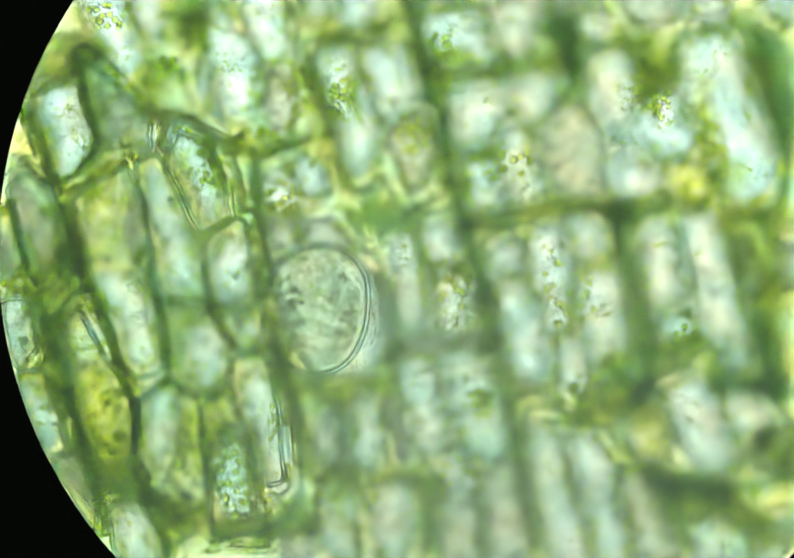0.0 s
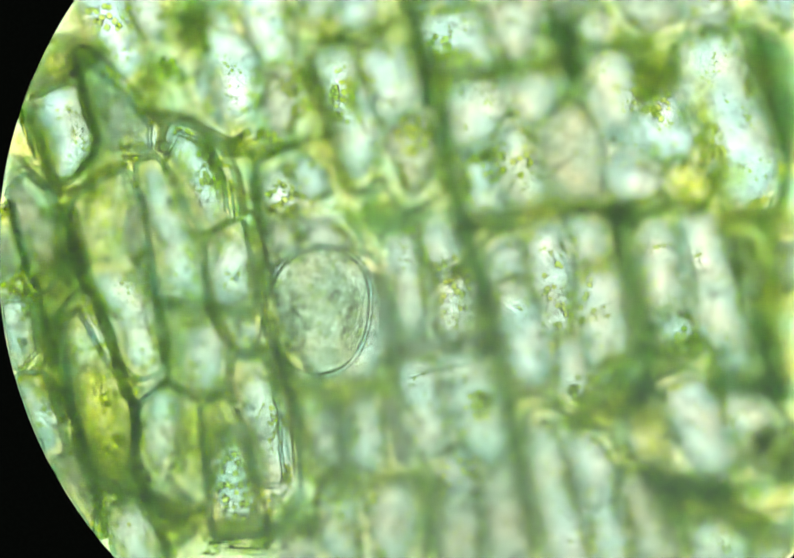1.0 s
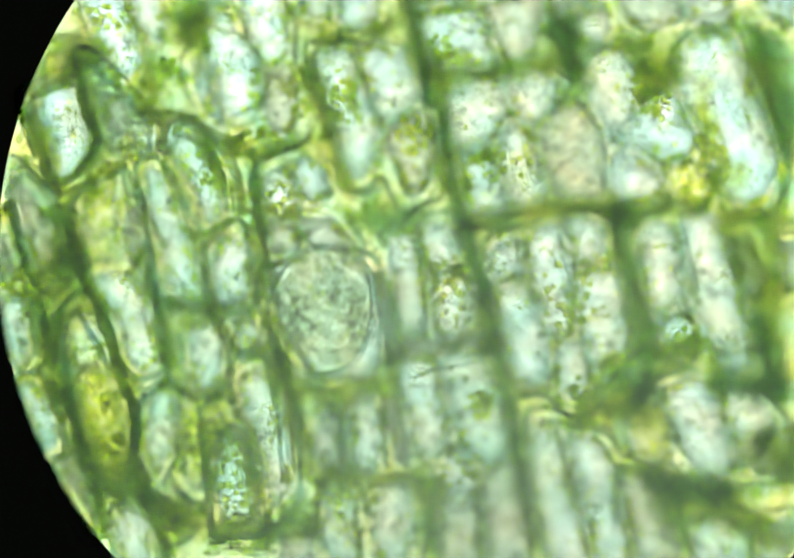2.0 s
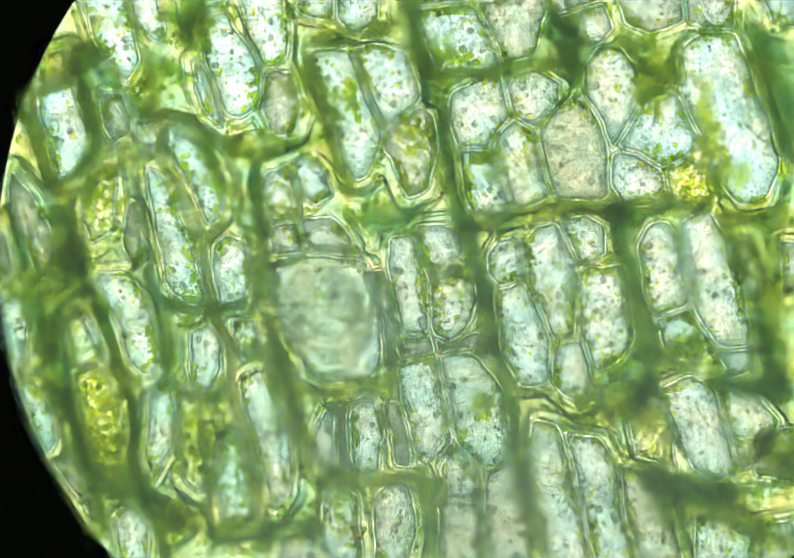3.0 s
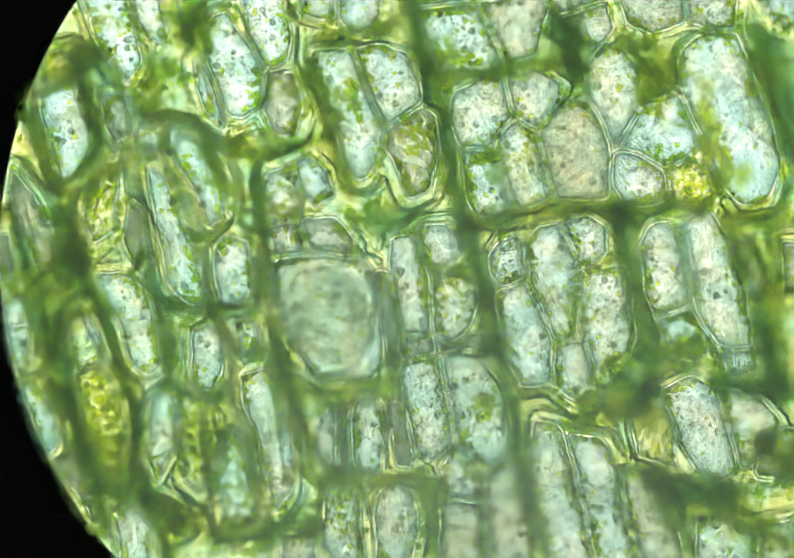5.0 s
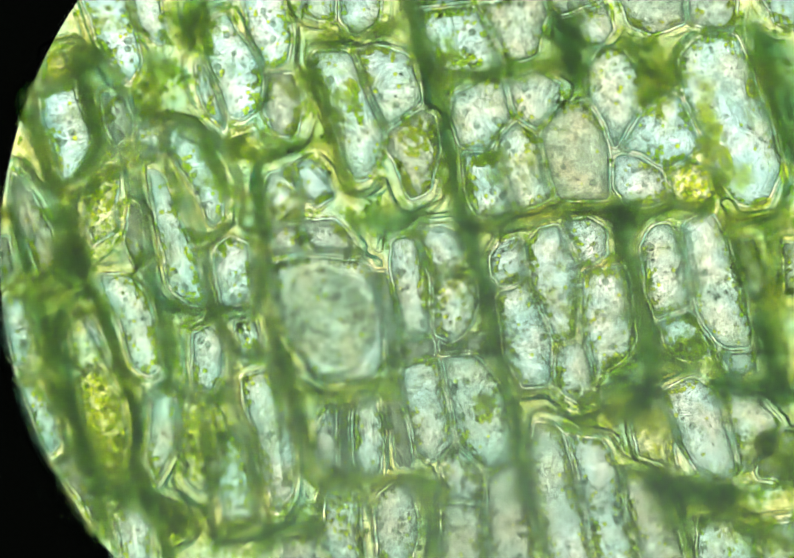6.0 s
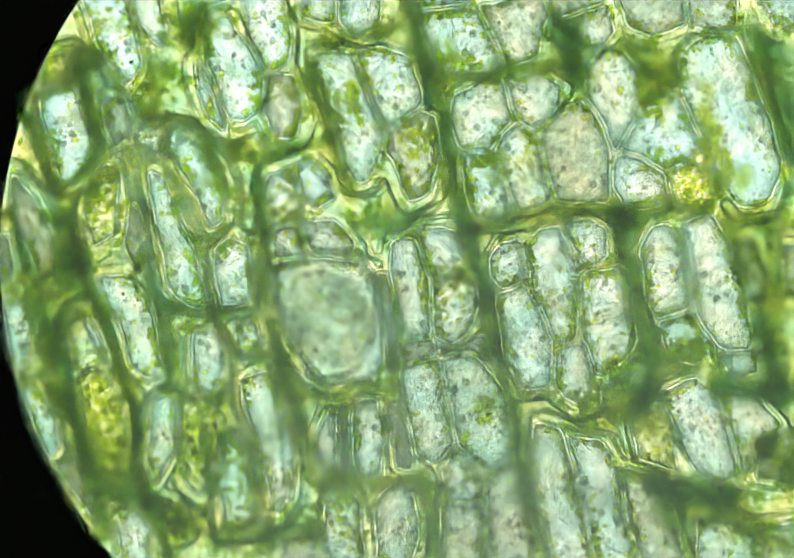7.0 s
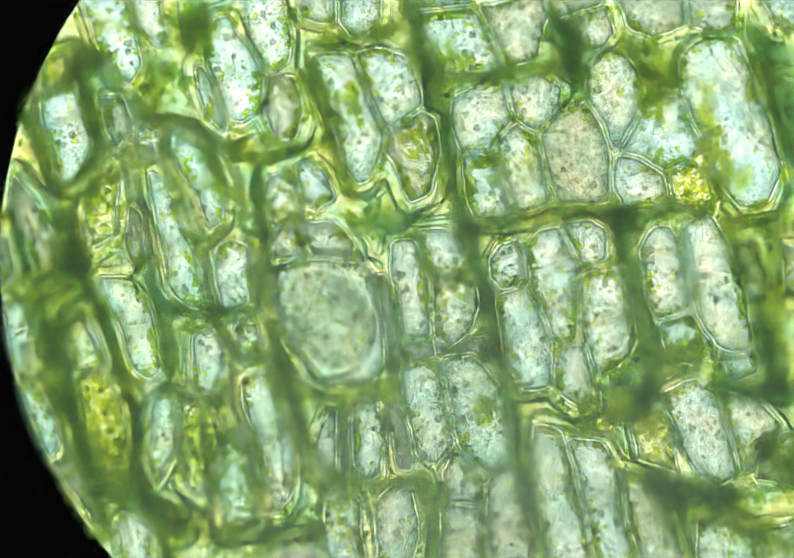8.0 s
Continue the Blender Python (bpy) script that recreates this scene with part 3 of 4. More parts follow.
strand([(1420, 420), (1500, 440), (1580, 440)], 44, BAND_OLIVE)
strand([(1495, 580), (1512, 650), (1535, 740), (1575, 800)], 40)
strand([(1290, 720), (1350, 722), (1410, 735)], 30, BAND_THIN)
strand([(1400, 752), (1480, 765), (1575, 770)], 34)
strand([(1170, 815), (1230, 805), (1270, 800)], 44, BAND_OLIVE)
strand([(1270, 925), (1330, 975), (1400, 968), (1475, 985)], 44)
strand([(605, 82), (700, 78), (790, 52)], 26, BAND_OLIVE)
strand([(620, 120), (640, 220), (668, 320), (690, 400)], 24, BAND_OLIVE)
strand([(690, 428), (740, 438), (800, 432), (850, 425)], 54, BAND_THIN)
strand([(505, 320), (520, 420), (514, 520), (526, 610)], 20, BAND_THIN)
strand([(330, 232), (390, 250), (440, 290), (510, 310), (590, 292), (640, 275)], 16, BAND_THIN)
strand([(335, 600), (400, 624), (500, 604)], 12)
strand([(585, 785), (680, 778), (775, 752)], 36, BAND_THIN)
strand([(610, 947), (740, 955), (850, 945)], 22, BAND_THIN)
strand([(108, 420), (142, 510), (130, 600), (88, 710)], 52, BAND_OLIVE)
strand([(150, 70), (165, 140), (190, 250), (205, 315)], 18, BAND_THIN)
strand([(215, 305), (180, 330), (150, 375)], 30, BAND_THIN)
strand([(400, 0), (372, 50), (365, 100)], 60, BAND_OLIVE)
strand([(150, 880), (205, 965), (290, 985), (390, 1050)], 34, BAND_OLIVE)
strand([(110, 740), (145, 830), (178, 900)], 26, BAND_THIN)
strand([(535, 660), (590, 810), (618, 930)], 20, BAND_THIN)
strand([(325, 600), (345, 720)], 18, BAND_THIN)
strand([(778, 680), (780, 790)], 22, BAND_THIN)
strand([(835, 930), (850, 1000), (862, 1110)], 30, BAND_THIN)
strand([(390, 1055), (520, 1058), (640, 1040)], 34, BAND_THIN)
strand([(1025, 775), (1092, 786)], 8)
strand([(290, 100), (300, 160), (318, 240)], 22, BAND_OLIVE)
strand([(1225, 60), (1265, 120), (1320, 180)], 26, BAND_OLIVE)
strand([(1480, 870), (1540, 900), (1580, 970)], 56, BAND_OLIVE)
strand([(1525, 470), (1530, 580), (1540, 700)], 66, BAND_OLIVE)
strand([(1450, 1040), (1510, 1060), (1570, 1090)], 50, BAND_OLIVE)
strand([(1440, 430), (1450, 480), (1480, 560)], 24, BAND_OLIVE)
strand([(1330, 1010), (1420, 1005), (1500, 1020)], 56, BAND_OLIVE)
strand([(1245, 750), (1275, 810), (1300, 870)], 46, BAND_OLIVE)
strand([(1130, 20), (1150, 120), (1150, 190)], 40, BAND_THIN)
strand([(1280, 80), (1330, 130), (1340, 170)], 40, BAND_OLIVE)
strand([(1290, 930), (1320, 1010), (1370, 1100)], 40, BAND_THIN)
# dense dark knots where the strands meet
for u, v, wide in ((1228, 440, 40), (1284, 770, 50), (960, 600, 34), (982, 690, 36), (1430, 975, 60), (1535, 745, 50),
                   (845, 130, 34), (140, 520, 60), (95, 700, 50), (1125, 130, 56), (180, 110, 50), (370, 60, 56)):
    strand([(u - 8, v - 24), (u, v), (u + 8, v + 24)], wide, BAND, -0.050, -0.020)

# ---- the middle layer of cells ----
middle = Layer(-0.050, 0.050, "cells of the middle layer", True, 2.5)
middle.add("pale", 5, 2, (595, -20), (668, -20), (662, 38), (640, 44), (610, 36), (590, 20))
middle.add("pale", 5, 2, (668, -20), (752, -20), (750, 40), (715, 70), (690, 66), (670, 38))
middle.add("pale", 18, 4, (612, 105), (690, 100), (705, 150), (738, 235), (757, 262), (748, 310), (728, 358), (705, 362), (683, 330), (665, 270), (640, 200), (620, 150))
middle.add("pale", 3, 3, (705, 100), (745, 92), (810, 110), (832, 180), (826, 212), (770, 250), (750, 215), (722, 150))
middle.add("dim", 12, 0, (770, 258), (830, 218), (862, 230), (868, 310), (850, 380), (810, 400), (785, 340), (765, 300))
middle.add("pale", 6, 2, (820, -20), (930, -20), (932, 8), (815, 16))
middle.add("pale", 16, 5, (820, 22), (935, 12), (965, 60), (985, 110), (990, 140), (900, 150), (868, 140), (845, 90))
middle.add("dim", 3, 1, (945, 12), (1065, -20), (1080, 30), (1060, 110), (1000, 130), (985, 85))
middle.add("pale", 4, 5, (895, 185), (960, 160), (995, 158), (1010, 235), (985, 262), (972, 295), (905, 290), (890, 240))
middle.add("pale", 2, 3, (1000, 155), (1060, 140), (1110, 170), (1100, 205), (1062, 258), (1040, 250), (1018, 232))
middle.add("pale", 12, 5, (915, 305), (968, 302), (985, 340), (1015, 415), (990, 435), (940, 430), (918, 380))
middle.add("pale", 10, 3, (980, 298), (990, 270), (1020, 240), (1055, 262), (1070, 330), (1090, 390), (1060, 410), (1022, 415), (1000, 350))
middle.add("dim", 4, 3, (1068, 262), (1110, 215), (1150, 200), (1185, 235), (1205, 300), (1200, 400), (1100, 395), (1085, 330))
middle.add("dim", 8, 1, (1075, -20), (1190, -20), (1185, 8), (1100, 36))
middle.add("pale", 10, 1, (1100, 40), (1195, 12), (1215, 60), (1190, 85), (1150, 95), (1110, 70))
middle.add("pale", 6, 2, (1160, 130), (1190, 100), (1225, 95), (1270, 150), (1262, 220), (1240, 260), (1215, 300), (1185, 230), (1155, 170))
middle.add("pale", 12, 2, (1225, 292), (1260, 230), (1300, 180), (1345, 195), (1385, 290), (1340, 325), (1310, 335), (1270, 310))
middle.add("pale", 5, 2, (1215, 310), (1262, 308), (1312, 340), (1322, 395), (1280, 412), (1235, 405), (1210, 360))
middle.add("rich", 16, 0, (1320, 345), (1355, 322), (1400, 330), (1420, 380), (1380, 415), (1330, 400))
middle.add("pale", 10, 2, (1340, 110), (1380, 75), (1455, 70), (1480, 130), (1505, 200), (1530, 260), (1545, 330), (1520, 400), (1460, 410), (1425, 360), (1395, 285), (1350, 190))
middle.add("dim", 6, 0, (1215, -20), (1350, -20), (1350, 50), (1290, 70), (1240, 55))
middle.add("dim", 6, 0, (1355, -20), (1460, -20), (1450, 58), (1370, 52))
middle.add("pale", 4, 0, (1500, -10), (1575, -10), (1575, 60), (1530, 45))
middle.add("pale", 8, 3, (830, 450), (880, 445), (915, 470), (918, 510), (895, 535), (855, 545), (840, 500))
middle.add("pale", 10, 3, (775, 475), (815, 470), (830, 520), (848, 560), (850, 660), (800, 660), (790, 600), (770, 540))
middle.add("pale", 14, 3, (858, 562), (935, 545), (945, 600), (935, 640), (890, 680), (862, 665), (852, 600))
middle.add("dim", 6, 1, (800, 712), (785, 690), (855, 668), (860, 700))
middle.add("dim", 6, 1, (868, 700), (866, 672), (900, 685), (955, 660), (970, 705), (930, 696))
middle.add("pale", 6, 4, (985, 480), (1025, 470), (1040, 545), (1000, 570), (970, 550), (968, 510))
middle.add("pale", 16, 4, (1060, 455), (1105, 445), (1140, 520), (1142, 540), (1140, 640), (1130, 668), (1100, 675), (1070, 610), (1048, 555), (1045, 490))
middle.add("pale", 6, 3, (1110, 440), (1160, 430), (1195, 450), (1200, 505), (1160, 522), (1142, 515), (1122, 470))
middle.add("pale", 8, 3, (1152, 540), (1235, 525), (1250, 600), (1255, 680), (1225, 720), (1180, 740), (1165, 690), (1148, 640), (1146, 560))
middle.add("pale", 6, 3, (980, 585), (1035, 562), (1060, 600), (1092, 680), (1085, 760), (1030, 770), (995, 700))
middle.add("pale", 6, 1, (1097, 690), (1150, 682), (1165, 720), (1175, 790), (1140, 800), (1110, 780), (1095, 740))
middle.add("pale", 6, 3, (1265, 490), (1285, 450), (1325, 440), (1345, 500), (1365, 600), (1350, 615), (1300, 630), (1275, 580))
middle.add("pale", 10, 3, (1350, 440), (1410, 425), (1430, 470), (1465, 560), (1485, 650), (1480, 690), (1430, 690), (1390, 645), (1372, 600), (1360, 510))
middle.add("pale", 16, 1, (1300, 635), (1360, 615), (1390, 650), (1410, 690), (1370, 720), (1320, 700))
middle.add("pale", 2, 0, (1420, 700), (1490, 692), (1500, 735), (1450, 750))
middle.add("dim", 6, 0, (1545, 480), (1590, 480), (1590, 580), (1550, 590))
middle.add("dim", 6, 0, (1448, 480), (1490, 470), (1520, 560), (1500, 600), (1480, 570))
middle.add("pale", 8, 2, (1310, 770), (1370, 745), (1410, 770), (1440, 860), (1455, 930), (1420, 960), (1370, 930), (1345, 860))
middle.add("pale", 10, 1, (1425, 770), (1500, 785), (1540, 830), (1530, 900), (1465, 930), (1450, 870))
middle.add("pale", 12, 4, (1055, 830), (1110, 850), (1130, 920), (1150, 1000), (1175, 1125), (1090, 1125), (1050, 1000), (1045, 900))
middle.add("pale", 14, 6, (1120, 860), (1190, 870), (1220, 930), (1228, 1010), (1262, 1125), (1182, 1125), (1155, 1000), (1135, 920))
middle.add("dim", 8, 1, (1235, 920), (1290, 940), (1320, 1000), (1360, 1125), (1275, 1125), (1240, 1020))
middle.add("pale", 10, 1, (1375, 1020), (1440, 1025), (1495, 1060), (1495, 1125), (1380, 1125))
middle.add("pale", 4, 0, (1505, 1040), (1570, 1030), (1575, 1125), (1505, 1125))
middle.add("rich", 10, 0, (1245, 830), (1300, 800), (1325, 850), (1340, 930), (1260, 905))
middle.add("dim", 20, 0, (1490, 860), (1580, 850), (1580, 960), (1500, 945))
middle.add("pale", 4, 6, (790, 735), (830, 718), (865, 705), (880, 780), (898, 870), (850, 915), (820, 890), (805, 810))
middle.add("pale", 14, 8, (872, 705), (930, 700), (975, 740), (1000, 790), (1010, 850), (1005, 910), (960, 930), (935, 905), (905, 870), (890, 800))
middle.add("pale", 10, 1, (870, 930), (900, 890), (955, 935), (950, 990), (890, 985))
middle.add("dim", 5, 3, (965, 945), (1020, 915), (1040, 1000), (1060, 1125), (970, 1125))
middle.add("dim", 6, 2, (870, 1000), (950, 1000), (958, 1125), (870, 1125))
middle.add("pale", 3, 1, (625, 860), (650, 805), (664, 810), (662, 920), (640, 940), (625, 910))
middle.add("pale", 8, 1, (695, 830), (712, 785), (745, 790), (755, 860), (755, 930), (720, 948), (698, 910))
middle.add("dim", 3, 0, (672, 805), (690, 810), (690, 920), (680, 945), (670, 920))
middle.add("dim", 3, 0, (768, 800), (790, 800), (815, 880), (812, 930), (785, 925))
middle.add("pale", 16, 1, (640, 1000), (650, 970), (680, 962), (710, 985), (715, 1050), (722, 1125), (660, 1125), (640, 1060))
middle.add("pale", 10, 4, (740, 985), (775, 955), (810, 960), (825, 1010), (825, 1070), (810, 1125), (745, 1125))
middle.add("pale", 10, 3, (540, 520), (640, 505), (730, 520), (755, 600), (760, 700), (740, 750), (650, 765), (610, 740), (570, 670), (545, 600))
middle.add("dim", 8, 0, (600, 440), (660, 430), (700, 480), (690, 515), (620, 505))
middle.add("dim", 8, 0, (535, 455), (590, 450), (600, 500), (545, 510))
middle.add("pale", 14, 2, (530, 345), (575, 330), (590, 400), (595, 430), (540, 440), (520, 390))
middle.add("pale", 8, 2, (585, 325), (615, 312), (645, 340), (660, 390), (625, 410), (600, 390))
middle.add("clear", 12, 6, (405, 75), (420, 35), (450, 28), (480, 80), (515, 150), (510, 210), (480, 238), (455, 235), (440, 180), (415, 130))
middle.add("clear", 4, 3, (470, -20), (555, -20), (575, 60), (570, 120), (530, 135), (500, 80))
middle.add("dim", 12, 0, (535, 150), (580, 145), (600, 220), (585, 270), (545, 275), (525, 230))
middle.add("clear", 4, 0, (385, 130), (402, 135), (430, 210), (440, 260), (415, 235), (390, 180))
middle.add("clear", 3, 1, (255, -20), (310, -20), (330, 60), (320, 90), (300, 85), (275, 40))
middle.add("clear", 10, 4, (160, -10), (240, -10), (265, 60), (280, 130), (255, 170), (225, 140), (190, 80))
middle.add("clear", 6, 4, (75, 180), (140, 165), (160, 210), (185, 290), (150, 365), (120, 360), (110, 320), (85, 240))
middle.add("clear", 20, 3, (335, 245), (370, 255), (420, 310), (445, 370), (440, 440), (415, 450), (395, 400), (360, 340), (338, 300))
middle.add("clear", 16, 5, (292, 335), (325, 345), (350, 420), (385, 500), (405, 580), (410, 610), (370, 605), (335, 570), (315, 480), (300, 400))
middle.add("clear", 5, 3, (425, 490), (450, 470), (492, 480), (498, 560), (490, 600), (440, 610), (425, 560))
middle.add("clear", 6, 4, (190, 545), (240, 540), (290, 580), (315, 680), (315, 735), (290, 750), (260, 720), (235, 640), (205, 580))
middle.add("clear", 5, 3, (380, 660), (420, 640), (440, 680), (442, 740), (415, 775), (390, 775), (378, 730))
middle.add("clear", 14, 1, (462, 640), (505, 635), (518, 690), (480, 705), (465, 680))
middle.add("clear", 14, 3, (475, 745), (530, 730), (560, 790), (580, 880), (580, 970), (545, 1020), (530, 970), (510, 870), (480, 800))
middle.add("clear", 6, 1, (300, 790), (335, 775), (350, 800), (340, 900), (305, 960), (290, 900), (295, 840))
middle.add("rich", 30, 1, (150, 745), (190, 720), (240, 780), (250, 860), (240, 950), (210, 960), (180, 890), (160, 820))
middle.add("clear", 5, 3, (135, 640), (160, 605), (190, 650), (205, 700), (200, 735), (160, 735), (140, 700))
middle.add("clear", 20, 2, (430, 920), (450, 850), (480, 880), (500, 980), (515, 1040), (450, 1050), (435, 990))
middle.add("rich", 44, 0, (355, 790), (400, 780), (430, 820), (430, 920), (400, 980), (365, 950))
middle.add("clear", 8, 1, (230, 1030), (265, 1000), (295, 1040), (300, 1125), (240, 1125))
middle.add("rich", 12, 0, (310, 985), (340, 990), (365, 1040), (340, 1055))
middle.add("clear", 6, 2, (40, 760), (75, 755), (105, 810), (118, 880), (100, 905), (70, 850))
middle.add("clear", 6, 4, (5, 590), (45, 580), (60, 640), (55, 720), (25, 730), (3, 660))
middle.add("dim", 8, 0, (25, 340), (60, 380), (105, 460), (115, 540), (80, 560), (50, 480), (20, 420))
middle.add("rich", 26, 0, (190, 330), (225, 320), (235, 370), (225, 460), (185, 490), (165, 430))
middle.add("dim", 14, 0, (255, 400), (280, 420), (290, 520), (270, 540), (245, 480))
middle.add("dim", 6, 0, (200, 190), (245, 190), (265, 260), (230, 290), (205, 250))
middle.add("rich", 8, 0, (90, 110), (130, 100), (140, 150), (90, 175))
middle.add("dim", 4, 0, (110, 920), (150, 900), (180, 980), (190, 1040), (140, 960))
middle.add("clear", 3, 1, (270, 250), (310, 245), (320, 300), (280, 310))
middle.add("dim", 6, 0, (735, 540), (765, 540), (785, 660), (780, 740), (765, 700))
middle.add("dim", 6, 0, (555, 1060), (620, 1050), (630, 1125), (560, 1125))
middle.add("dim", 3, 0, (-5, 470), (20, 465), (28, 540), (0, 560))
middle.build()
for edge, low, high, mat in ((1.6, -0.012, -0.007, LAMELLA), (4.0, -0.030, -0.016, MATRIX), (13.0, -0.042, -0.034, MATRIX)):
    fill = new("intercellular_matter", matrix_mesh("intercellular_matter", middle, edge, low, high, (898, 506), 920))
    fill.data.materials.append(mat)
    tagged(fill, "green translucent matter filling the space between the cells", "leaf tissue", kind="structure")
    rng = random.Random(int(edge))
    tries = np.array([(rng.uniform(0, 1568), rng.uniform(0, 1102)) for _ in range(9000)])
    keep = (middle.gap(tries) > edge - 3) & (np.hypot(tries[:, 0] - 898, tries[:, 1] - 506) < 890)
    spots = [at(u, v, high + rng.uniform(0.001, 0.008)) for u, v in tries[keep][:700]]
    tagged(part("deep_grains", beads("deep_grains", spots, rng, 0.0013, 0.0028), DEEP, fill, "deep green grains"), kind="stuff")


def fibre_mesh(name, lay, count, seed, low, high, thick, span):
    """Fine fibres of wall matter that run along the cells, in the space between them, all in one mesh."""
    rng = random.Random(seed)
    us, vs = np.arange(-40, 1620, 4.0), np.arange(-40, 1150, 4.0)
    field = lay.gap(np.stack(np.meshgrid(us, vs), -1)).clip(-20, 40)
    slope_v, slope_u = np.gradient(field)
    verts, faces = [], []
    made = 0
    while made < count:
        u, v = rng.uniform(-10, 1578), rng.uniform(-10, 1110)
        if math.hypot(u - 898, v - 506) > 905:
            continue
        line, way = [], None
        for _ in range(int(rng.uniform(*span) / 4)):
            r, c = int((v + 40) / 4), int((u + 40) / 4)
            if not (0 <= r < len(vs) and 0 <= c < len(us)) or not 4.0 < field[r, c] < 38:
                break
            du, dv = -slope_v[r, c], slope_u[r, c]
            n = math.hypot(du, dv)
            if n < 1e-6:
                break
            du, dv = du / n, dv / n
            if way is None:
                way = (du, dv)
            turn = du * way[0] + dv * way[1]
            if turn < 0:
                du, dv = -du, -dv
            way = (way[0] * 0.6 + du * 0.4, way[1] * 0.6 + dv * 0.4)
            line.append((u, v))
            u, v = u + 4 * way[0], v + 4 * way[1]
        if len(line) < 6:
            continue
        made += 1
        z0, z1 = rng.uniform(low, high), rng.uniform(low, high)
        wide = rng.uniform(*thick) * DIV
        q = np.array([[*at(*p)][:2] for p in line])
        d = np.gradient(q, axis=0)
        d /= np.linalg.norm(d, axis=1)[:, None] + 1e-9
        base, m = len(verts), len(q)
        for i in range(m):
            k = i / (m - 1)
            r = wide * min(1.0, 0.2 + 3 * k, 0.2 + 3 * (1 - k))
            z = z0 + (z1 - z0) * k
            for j in range(5):
                a = 2 * math.pi * j / 5
                o = r * math.cos(a)
                verts.append((q[i][0] - d[i][1] * o, q[i][1] + d[i][0] * o, z + 0.8 * r * math.sin(a)))
        for i in range(m - 1):
            for j in range(5):
                x, y = base + i * 5, (j + 1) % 5
                faces.append((x + j, x + y, x + 5 + y, x + 5 + j))
    return mesh_of(name, verts, faces)


for seed, count, mat, words in ((3, 300, RIM, "fine clear bright fibres along the cell walls"),
                                (4, 300, FIBRE_TEAL, "fine teal fibres along the cell walls"),
                                (5, 240, FIBRE_OLIVE, "fine olive fibres along the cell walls")):
    fibres = new("wall_fibres", fibre_mesh("wall_fibres", middle, count, seed, -0.004, 0.002, (1.3, 3.6), (50, 300)))
    fibres.data.materials.append(mat)
    tagged(fibres, words, "wall fibres", kind="stuff")

# small green beads that have settled between the cells
rng = random.Random(90)
tries = np.array([(rng.uniform(0, 1568), rng.uniform(0, 1102)) for _ in range(30000)])
keep = (middle.gap(tries) > 0) & (np.hypot(tries[:, 0] - 898, tries[:, 1] - 506) < 890)
spots = [at(u, v, rng.uniform(-0.003, 0.003)) for u, v in tries[keep] if noise.noise(Vector((u / 45, v / 45, 5))) > 0.06]
settled = new("settled_beads", beads("settled_beads", spots, rng, 0.0015, 0.0027))
settled.data.materials.append(GREEN)
tagged(settled, "small yellow-green beads settled between the cells", "beads", kind="stuff")

# ---- the outer layer of cells ----
outer = Layer(0.003, 0.021, "cells of the outer layer", False, 2.0)
outer.add("clear", 4, 1, (58, 195), (145, 160), (165, 230), (195, 290), (140, 360), (115, 365), (85, 290), (65, 230))
outer.add("dim", 6, 1, (155, 110), (230, 170), (300, 250), (290, 300), (205, 285), (180, 220))
outer.add("pale", 10, 3, (268, 320), (310, 308), (335, 345), (390, 462), (400, 480), (405, 600), (452, 700), (447, 770), (395, 788), (335, 745), (330, 650), (300, 520), (285, 420))
outer.add("pale", 22, 2, (328, 322), (350, 260), (420, 290), (445, 370), (450, 430), (400, 462), (365, 410))
outer.add("pale", 14, 2, (404, 470), (480, 432), (500, 520), (520, 640), (510, 690), (460, 698), (428, 620), (408, 560))
outer.add("dim", 14, 3, (138, 405), (165, 372), (250, 330), (275, 400), (290, 500), (310, 640), (320, 735), (272, 755), (242, 720), (205, 620), (178, 540), (160, 460))
outer.add("dim", 8, 0, (15, 380), (50, 340), (90, 370), (116, 430), (126, 530), (90, 580), (60, 550), (40, 470))
outer.add("rich", 36, 1, (130, 640), (155, 608), (190, 685), (232, 742), (258, 795), (260, 900), (262, 955), (205, 955), (168, 880), (143, 800), (125, 700))
outer.add("dim", 6, 1, (278, 800), (330, 760), (390, 792), (400, 880), (410, 1000), (330, 1030), (292, 970), (278, 880))
outer.add("dim", 16, 1, (402, 795), (450, 780), (480, 860), (505, 960), (520, 1060), (420, 1060), (412, 920))
outer.add("pale", 8, 1, (462, 705), (520, 700), (550, 800), (560, 960), (512, 960), (487, 850), (455, 770))
outer.add("pale", 6, 3, (-5, 600), (60, 590), (75, 690), (40, 730), (5, 690))
outer.add("pale", 6, 1, (30, 745), (90, 735), (118, 830), (130, 900), (90, 905), (55, 830))
outer.add("pale", 10, 1, (215, 1000), (270, 985), (318, 1060), (338, 1125), (225, 1125))
outer.add("pale", 4, 0, (105, 912), (150, 895), (192, 990), (190, 1060), (135, 985))
outer.add("dim", 8, 0, (-6, 420), (25, 400), (48, 520), (-2, 560))
outer.build()

for seed, count, mat, words in ((13, 60, RIM_CLEAR, "fine clear bright fibres along the outer cell walls"),
                                (14, 60, FIBRE_TEAL, "fine teal fibres along the outer cell walls"),
                                (15, 70, FIBRE_OLIVE, "fine olive fibres along the outer cell walls")):
    fibres = new("wall_fibres", fibre_mesh("wall_fibres", outer, count, seed, 0.019, 0.025, (1.2, 3.2), (50, 300)))
    fibres.data.materials.append(mat)
    tagged(fibres, words, "wall fibres", kind="stuff")
rng = random.Random(91)
tries = np.array([(rng.uniform(0, 580), rng.uniform(0, 1102)) for _ in range(14000)])
free = outer.gap(tries)
